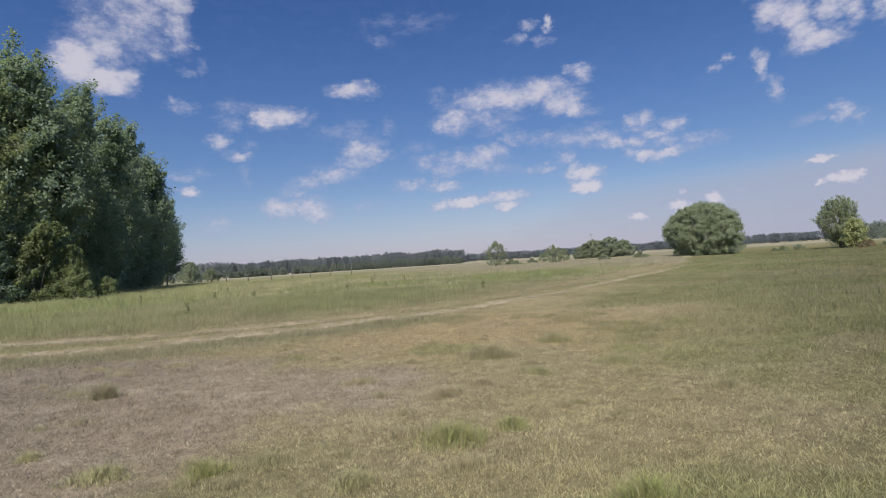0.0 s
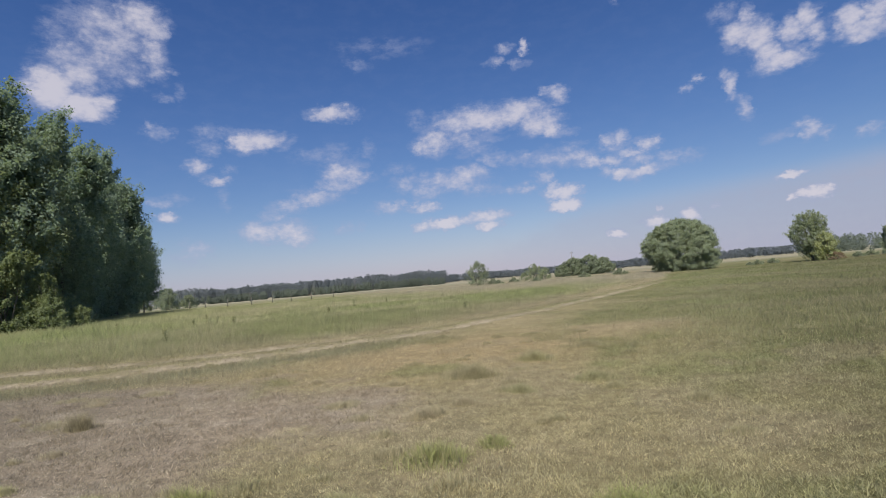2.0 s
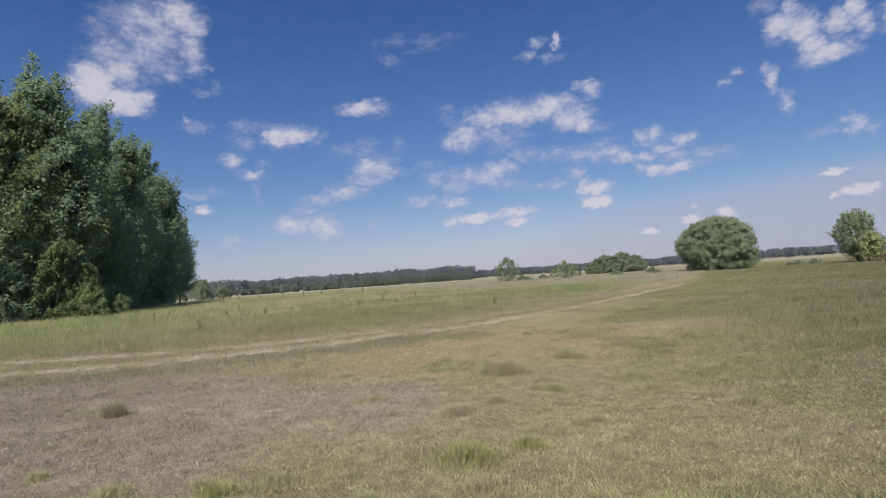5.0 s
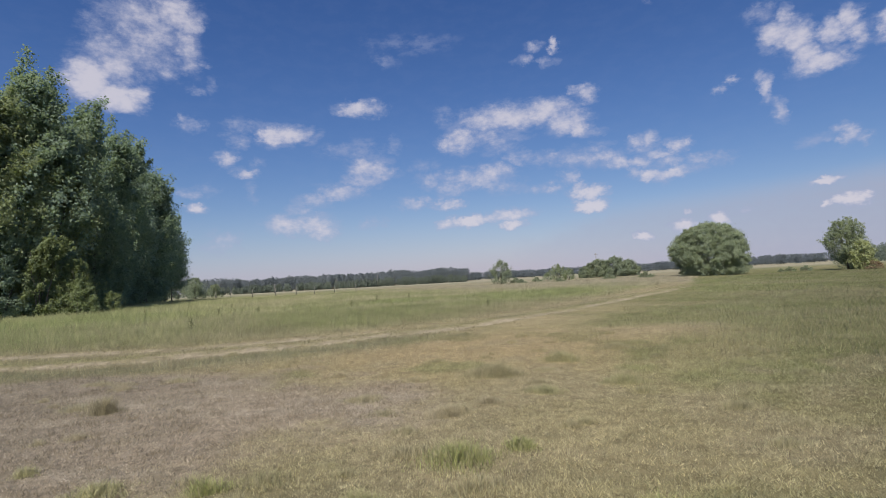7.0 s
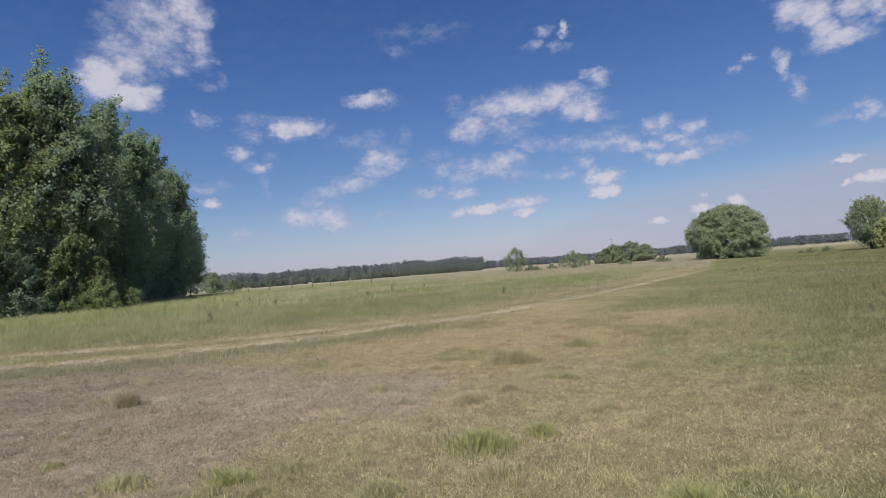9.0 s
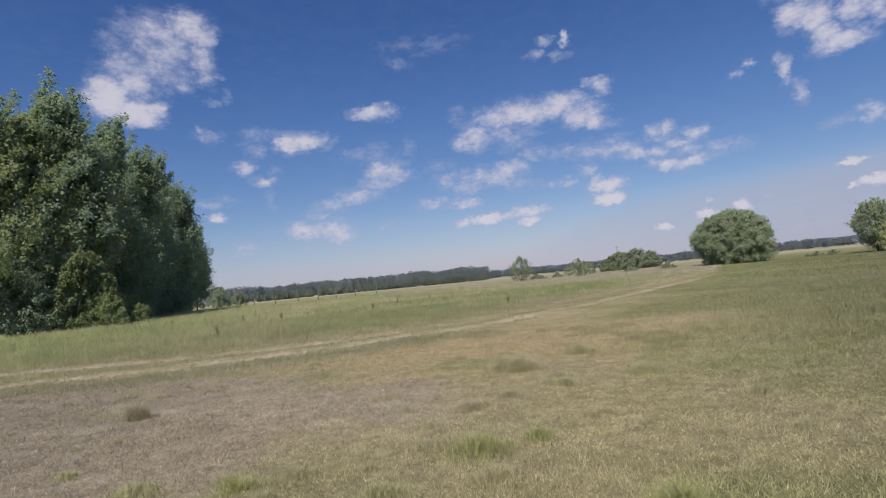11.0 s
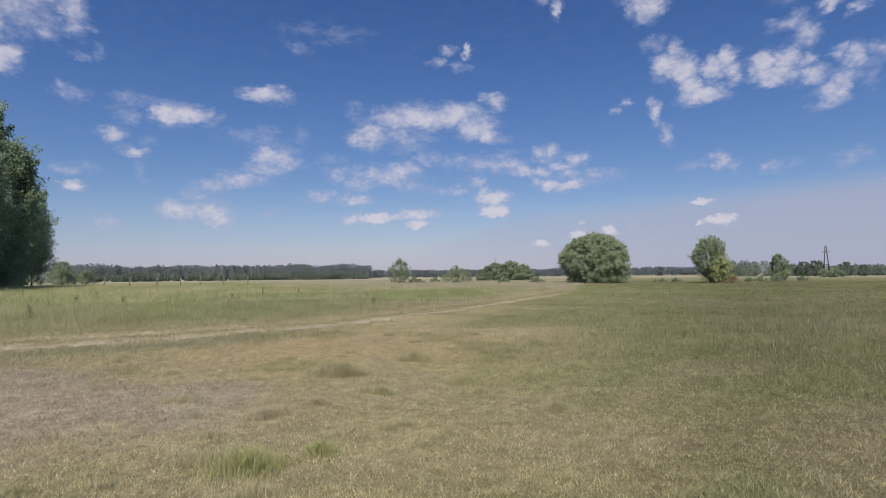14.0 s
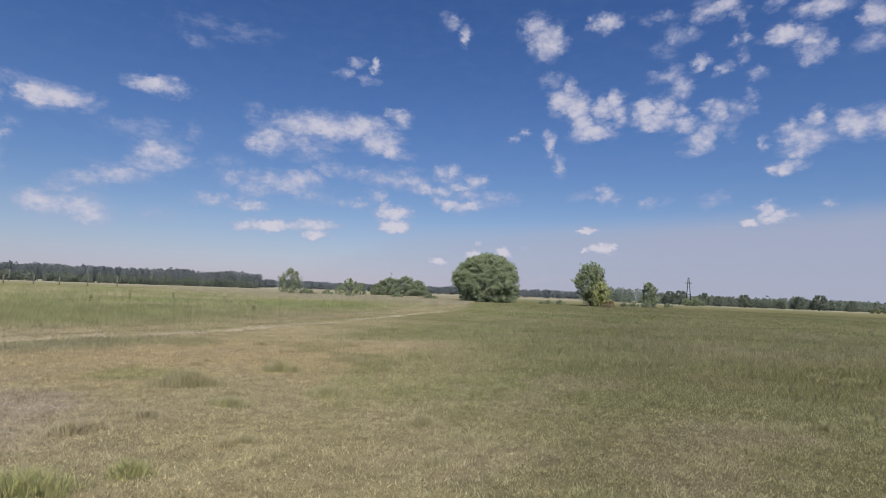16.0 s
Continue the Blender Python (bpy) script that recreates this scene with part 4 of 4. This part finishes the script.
def build_grove():
    v = [tree_meshes(101, 23.0, 9.4, 1.2, M_POPLAR, 0.32, 330, 78, 0.07, "oval", 1, 0.26, 0.75, 0.56, 15, 0.25),
         tree_meshes(102, 21.0, 8.2, 1.2, M_POPLAR, 0.32, 300, 78, 0.08, "spindle", 1, 0.22, 0.8, 0.56, 15, 0.25),
         tree_meshes(103, 18.0, 9.2, 0.9, M_POPLAR, 0.32, 310, 78, 0.06, "oval", 1, 0.24, 0.75, 0.56, 13, 0.25),
         tree_meshes(108, 18.0, 9.2, 3.8, M_POPLAR, 0.32, 300, 78, 0.06, "oval", 1, 0.20, 0.75, 0.54, 13, 0.25),
         tree_meshes(104, 9.0, 7.5, 0.5, M_POPLAR, 0.26, 230, 85, 0.03, "dome", 3, 0.14)]
    for k in (0, 2):                         # the same two, sunlight put into the leaf colour: paler, more olive
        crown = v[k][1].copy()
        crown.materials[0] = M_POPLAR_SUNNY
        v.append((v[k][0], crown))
    tall = "tall dark green poplar swaying at the edge of a grove"
    low = "bushy dark green tree in the undergrowth of a grove"
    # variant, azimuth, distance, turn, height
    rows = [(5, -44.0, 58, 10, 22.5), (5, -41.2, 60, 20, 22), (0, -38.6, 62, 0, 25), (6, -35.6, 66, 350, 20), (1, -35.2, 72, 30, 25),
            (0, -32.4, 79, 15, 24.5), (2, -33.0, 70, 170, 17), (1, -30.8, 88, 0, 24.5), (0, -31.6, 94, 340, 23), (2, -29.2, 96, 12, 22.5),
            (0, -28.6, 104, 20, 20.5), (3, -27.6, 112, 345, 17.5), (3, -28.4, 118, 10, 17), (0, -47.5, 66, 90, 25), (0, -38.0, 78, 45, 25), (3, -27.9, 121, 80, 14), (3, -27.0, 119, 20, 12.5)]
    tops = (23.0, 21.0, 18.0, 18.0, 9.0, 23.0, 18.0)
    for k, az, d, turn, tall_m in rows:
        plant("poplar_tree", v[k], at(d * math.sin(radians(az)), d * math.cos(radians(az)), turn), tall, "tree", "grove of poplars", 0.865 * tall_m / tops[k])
    for x, y, turn, s in [(-40, 50, 0, 0.8), (-43, 62, 120, 0.9), (-46, 76, 40, 0.9), (-50, 88, 200, 0.9), (-54, 98, 80, 0.8), (-36.5, 44, 30, 0.75)]:
        plant("undergrowth_tree", v[4], at(x, y, turn), low, "tree", "undergrowth of the grove", s)
    y = tree_meshes(105, 6.4, 4.4, 0.2, M_SAPLING, 0.2, 95, 60, 0.05, "spindle", 3, 0.08, 0.9, 0.42, 9, 0.17)
    for x, yy, turn, k in [(-33.8, 45.0, 0, 1.0), (-31.6, 46.4, 140, 0.72)]:
        plant("young_tree", y, at(x, yy, turn), "young light green leafy tree before a dark grove", "tree", "young trees before the grove", k)
    y2 = tree_meshes(106, 3.2, 3.6, 0.1, M_SAPLING, 0.16, 90, 70, 0.0, "dome", 3, 0.05)
    for x, yy, s in [(-31.5, 46, 0.9), (-37, 46.5, 1.1), (-30.5, 49, 0.6)]:
        plant("leafy_shrub", y2, at(x, yy, 70 * s), "yellow-green leafy shrub at the grove's edge", "shrub", "shrubs at the grove's edge", s)
    b = tree_meshes(107, 6.0, 7.0, 0.2, M_HEDGE, 0.30, 110, 70, 0.0, "dome", 3, 0.1)
    for x, yy, s in [(-66, 142, 0.62), (-71, 152, 0.9), (-63, 147, 0.55), (-79, 152, 1.0)]:
        plant("hedge_bush", b, at(x, yy, 50 * s), "round green bush past the end of the grove", "bush", "bushes past the grove", s)


build_grove()


def build_lone_trees():
    w = tree_meshes(201, 7.3, 10.3, 0.1, M_WILLOW, 0.215, 1050, 100, 0.0, "broad", 5, 0.18, 0.4, 0.25, 0, 0.36, 0.4, 0.4)
    plant("willow_tree", w, at(38.7, 79.95), "broad round grey-green willow standing alone in a field", "tree")
    a = tree_meshes(202, 6.3, 4.9, 0.4, M_WILLOW, 0.18, 340, 66, 0.0, "round", 2, 0.16, 0.6, 0.36, 4, 0.2, 0.15, 0.4)
    plant("ash_tree", a, at(52.95, 71.8), "upright green tree with feathery leaves in a field", "tree")
    g = tree_meshes(203, 3.3, 2.7, 0.1, M_YOUNG, 0.20, 120, 70, 0.0, "dome", 3, 0.06)
    plant("golden_shrub", g, at(52.5, 68.7), "yellow-green flowering shrub beside an ash tree", "shrub")
    rust = tree_meshes(204, 0.8, 2.2, 0.03, M_RUST, 0.10, 40, 50, 0.0, "dome", 3, 0.04)
    plant("withered_bush", rust, at(52.6, 67.4), "low rust-brown withered bush in the grass", "bush")
    s = tree_meshes(205, 4.0, 2.7, 0.15, M_HEDGE, 0.20, 110, 70, 0.0, "oval", 3, 0.08)
    plant("round_shrub", s, at(67.5, 75.6), "round dark green shrub in the open field", "shrub")
    low = tree_meshes(206, 1.2, 2.4, 0.05, M_HEDGE, 0.16, 45, 55, 0.0, "dome", 3, 0.03)
    weak = "low grey-green bush in dry field grass"
    for x, y, k in [(62.5, 73.5, 0.6), (64.6, 73.0, 0.7), (59.6, 72.2, 0.5), (49.6, 75.5, 0.55), (46.5, 76.0, 0.35), (47.6, 75.8, 0.5), (69.6, 73.4, 0.6), (61, 74.2, 0.5)]:
        plant("low_bush", low, at(x, y, 90 * k), weak, "bush", "low bushes in the field", k)
    # bushes along the dry strip beyond the track
    t = tree_meshes(207, 4.0, 3.9, 0.2, M_HEDGE, 0.15, 120, 60, 0.0, "oval", 4, 0.06)
    plant("thin_bush", t, at(9.6, 98.0), "thin open bush with see-through twigs", "bush")
    h = tree_meshes(208, 3.7, 5.6, 0.1, M_HEDGE, 0.24, 190, 70, 0.0, "dome", 5, 0.08)
    for x, y, k in [(36.0, 130.0, 1.05), (39.6, 129.0, 1.15), (43.2, 130.0, 0.95), (33.6, 131, 0.7)]:
        plant("hedge_bush", h, at(x, y, 80 * k), "wide grey-green bush in a clump of bushes", "bush", "clump of bushes", k)
    p = tree_meshes(209, 3.2, 3.6, 0.2, M_WILLOW, 0.2, 70, 40, 0.0, "oval", 3, 0.05)
    for x, y, k in [(22.8, 112, 0.95), (25.2, 113, 0.7), (20.6, 112, 0.5)]:
        plant("pale_bush", p, at(x, y, 100 * k), "pale thin bush in dry grass", "bush", "pale bushes", k)
    for x, y, k in [(13.0, 96, 0.6), (18.5, 90, 0.55), (26.0, 88, 0.7), (30.5, 84, 0.8), (17.0, 104, 0.7), (12.5, 100, 0.8)]:
        plant("low_bush", low, at(x, y, 60 * k), weak, "bush", "low bushes in the field", k)
    # bushes at the pole and out in the eastern field
    q = tree_meshes(210, 2.4, 3.4, 0.1, M_HEDGE, 0.2, 80, 55, 0.0, "dome", 4, 0.05)
    for x, y, k in [(133.4, 133.5, 0.9), (136.0, 132.2, 1.0), (134.6, 132.6, 0.7)]:
        plant("pole_shrub", q, at(x, y, 40 * k), "grey-green shrub round the foot of a pole", "shrub", "shrubs at the pole", k)
    e = tree_meshes(211, 6.0, 6.6, 0.2, M_FARWOOD, 0.4, 90, 55, 0.0, "dome", 3, 0.1)
    for az, r, k in [(47.6, 300, 0.8), (49.8, 280, 0.9), (51.2, 290, 0.55), (52.6, 285, 0.6), (53.9, 300, 0.95), (55.4, 290, 1.05), (57.6, 320, 0.8), (43.4, 310, 1.1), (44.3, 320, 1.2), (46.4, 330, 1.1)]:
        a2 = radians(az)
        plant("field_bush", e, at(r * math.sin(a2), r * math.cos(a2), 30 * az), "dark green bush far out in an open field", "bush", "bushes in the far field", k)
    f = tree_meshes(212, 0.9, 4.0, 0.02, M_WEED, 0.2, 40, 50, 0.0, "dome", 3, 0.03)
    plant("heap_of_brush", f, at(152.0, 90.0), "low dark heap of cut brush in the field", "brush heap")


build_lone_trees()


def build_far_woods():
    """Far woods: many small trees of needles or leaves, too far off to count."""
    def wood(name, seed, az0, az1, r0, r1, count, tall0, tall1, mat, label, pine):
        rng = np.random.default_rng(seed)
        az = radians(az0) + radians(az1 - az0) * rng.random(count)
        r = r0 + (r1 - r0) * rng.random(count) ** 1.3
        x, y = r * np.sin(az), r * np.cos(az)
        z = height(x, y)
        tall = tall0 + (tall1 - tall0) * np.clip(fbm(np.degrees(az) * 0.6, r * 0.01, seed) + 0.13 * rng.normal(size=count), 0, 1.1)
        per = 70 if r0 > 900 or az0 < -60 else 95 if az0 > 30 else 150
        f = rng.random((count, per))
        w = (0.27 if pine else 0.32) * tall[:, None] * (np.sin(np.pi * (0.12 + 0.86 * f)) ** 0.7)
        a, q = rng.random((count, per)) * 2 * math.pi, np.sqrt(rng.random((count, per)))
        low = 0.12 if pine else 0.02
        c = np.stack((x[:, None] + w * q * np.cos(a), y[:, None] + w * q * np.sin(a), z[:, None] + tall[:, None] * (low + (1 - low) * f)), -1).reshape(-1, 3)
        d = np.stack((np.cos(a), np.sin(a), 0.4 + 0 * a), -1).reshape(-1, 3)
        leaf = r0 * (0.0021 if r0 > 900 else 0.0018)
        me = leaves_mesh(name, c, d, leaf, mat, rng, 0.0, 0.8)
        tagged(new(name, me), label, "woods", kind="stuff")
        if pine:
            lines = []
            for i in range(0, count, 4):
                lines.append(([(x[i], y[i], z[i] - 0.2), (x[i], y[i], z[i] + tall[i] * 0.75)], (0.28, 0.14), 4))
            tagged(new(name + "_stems", tubes_mesh(name + "_stems", lines, M_BARK)), "slim pale stems of far pine trees", "woods", kind="stuff")

    wood("pine_wood", 301, -26, 2.3, 690, 800, 900, 14.5, 21.5, M_PINE_HAZED, "dark pine wood along the far edge of the field", True)
    wood("wood_edge", 302, -25, 2.0, 660, 690, 260, 5.0, 12.0, M_FARWOOD, "lighter leafy trees along the edge of a pine wood", False)
    wood("distant_wood", 303, 2.0, 40, 1150, 1400, 1100, 13, 20, M_PINE_HAZED, "low dark band of distant woods", True)
    wood("eastern_trees", 304, 37.2, 41.0, 330, 370, 70, 6.5, 10.0, M_FARWOOD, "dark leafy trees beyond an open field", False)
    wood("eastern_wood", 305, 40.5, 70, 560, 720, 900, 6, 11.5, M_FARWOOD, "dark leafy wood along the far eastern field", False)
    wood("western_wood", 306, -70, -24, 420, 560, 300, 8, 14, M_FARWOOD, "dark leafy wood behind a grove", False)


build_far_woods()

# ---- poles and fence ----


def pole_mesh(name, tall, r=0.12):
    return tubes_mesh(name, [([(0, 0, -0.3), (0, 0, tall * 0.5), (0, 0, tall)], (r, r * 0.85, r * 0.7), 9)], M_POST)


def build_poles():
    x, y = 134.6, 134.0
    p = thing("utility_pole", at(x, y, -45), "weathered wooden A-frame power pole standing among shrubs", "utility pole")
    for s in (-1, 1):
        part("leg", tubes_mesh("leg", [([(0.8 * s, 0, -0.3), (0.45 * s, 0, 4.4), (0.10 * s, 0, 9.0)], (0.16, 0.14, 0.11), 9)], M_DARK_POST), p)
    part("brace", tubes_mesh("brace", [([(-0.62, 0.12, 3.6), (0.62, 0.12, 3.6)], (0.08, 0.08), 6)], M_DARK_POST), p)
    arm = part("crossarm", tubes_mesh("crossarm", [([(-0.9, 0.1, 7.2), (0.9, 0.1, 7.2)], (0.08, 0.08), 6)], M_DARK_POST), p)
    for k in (-0.8, 0.0, 0.8):
        part("insulator", tubes_mesh("insulator", [([(k, 0.1, 7.25), (k, 0.1, 7.4), (k, 0.1, 7.5), (k, 0.1, 7.62)], (0.05, 0.1, 0.06, 0.09), 8)], M_PORCELAIN), arm)
    label = "slim wooden utility pole far across the field"
    for az, r, tall in [(15.4, 300, 12.0), (-7.3, 330, 7.5), (-17.7, 300, 5.0), (-11.5, 400, 7.0)]:
        a = radians(az)
        p = thing("utility_pole", at(r * math.sin(a), r * math.cos(a)), label, "utility pole", "far utility poles")
        part("post", pole_mesh("post", tall, 0.16), p)
        arm = part("crossarm", tubes_mesh("crossarm", [([(-0.9, 0, tall - 0.7), (0.9, 0, tall - 0.7)], (0.1, 0.1), 6)], M_POST), p)
        for k in (-0.8, 0.8):
            part("insulator", tubes_mesh("insulator", [([(k, 0, tall - 0.65), (k, 0, tall - 0.5), (k, 0, tall - 0.4)], (0.06, 0.11, 0.06), 7)], M_PORCELAIN), arm)
    post = tubes_mesh("fence_post", [([(0, 0, -0.2), (0.01, 0, 0.8), (0, 0.01, 1.5)], (0.075, 0.07, 0.06), 8)], M_POST)
    for az, r in [(-23.2, 128), (-21.8, 122), (-19.8, 108), (-17.6, 112), (-15.6, 110), (-13.8, 104), (-11.8, 112), (-9.6, 116)]:
        a = radians(az)
        ob = new("fence_post", post)
        ob.matrix_world = at(r * math.sin(a), r * math.cos(a), az * 9)
        tagged(ob, "weathered wooden fence post in the meadow", "fence post", "row of fence posts")


build_poles()
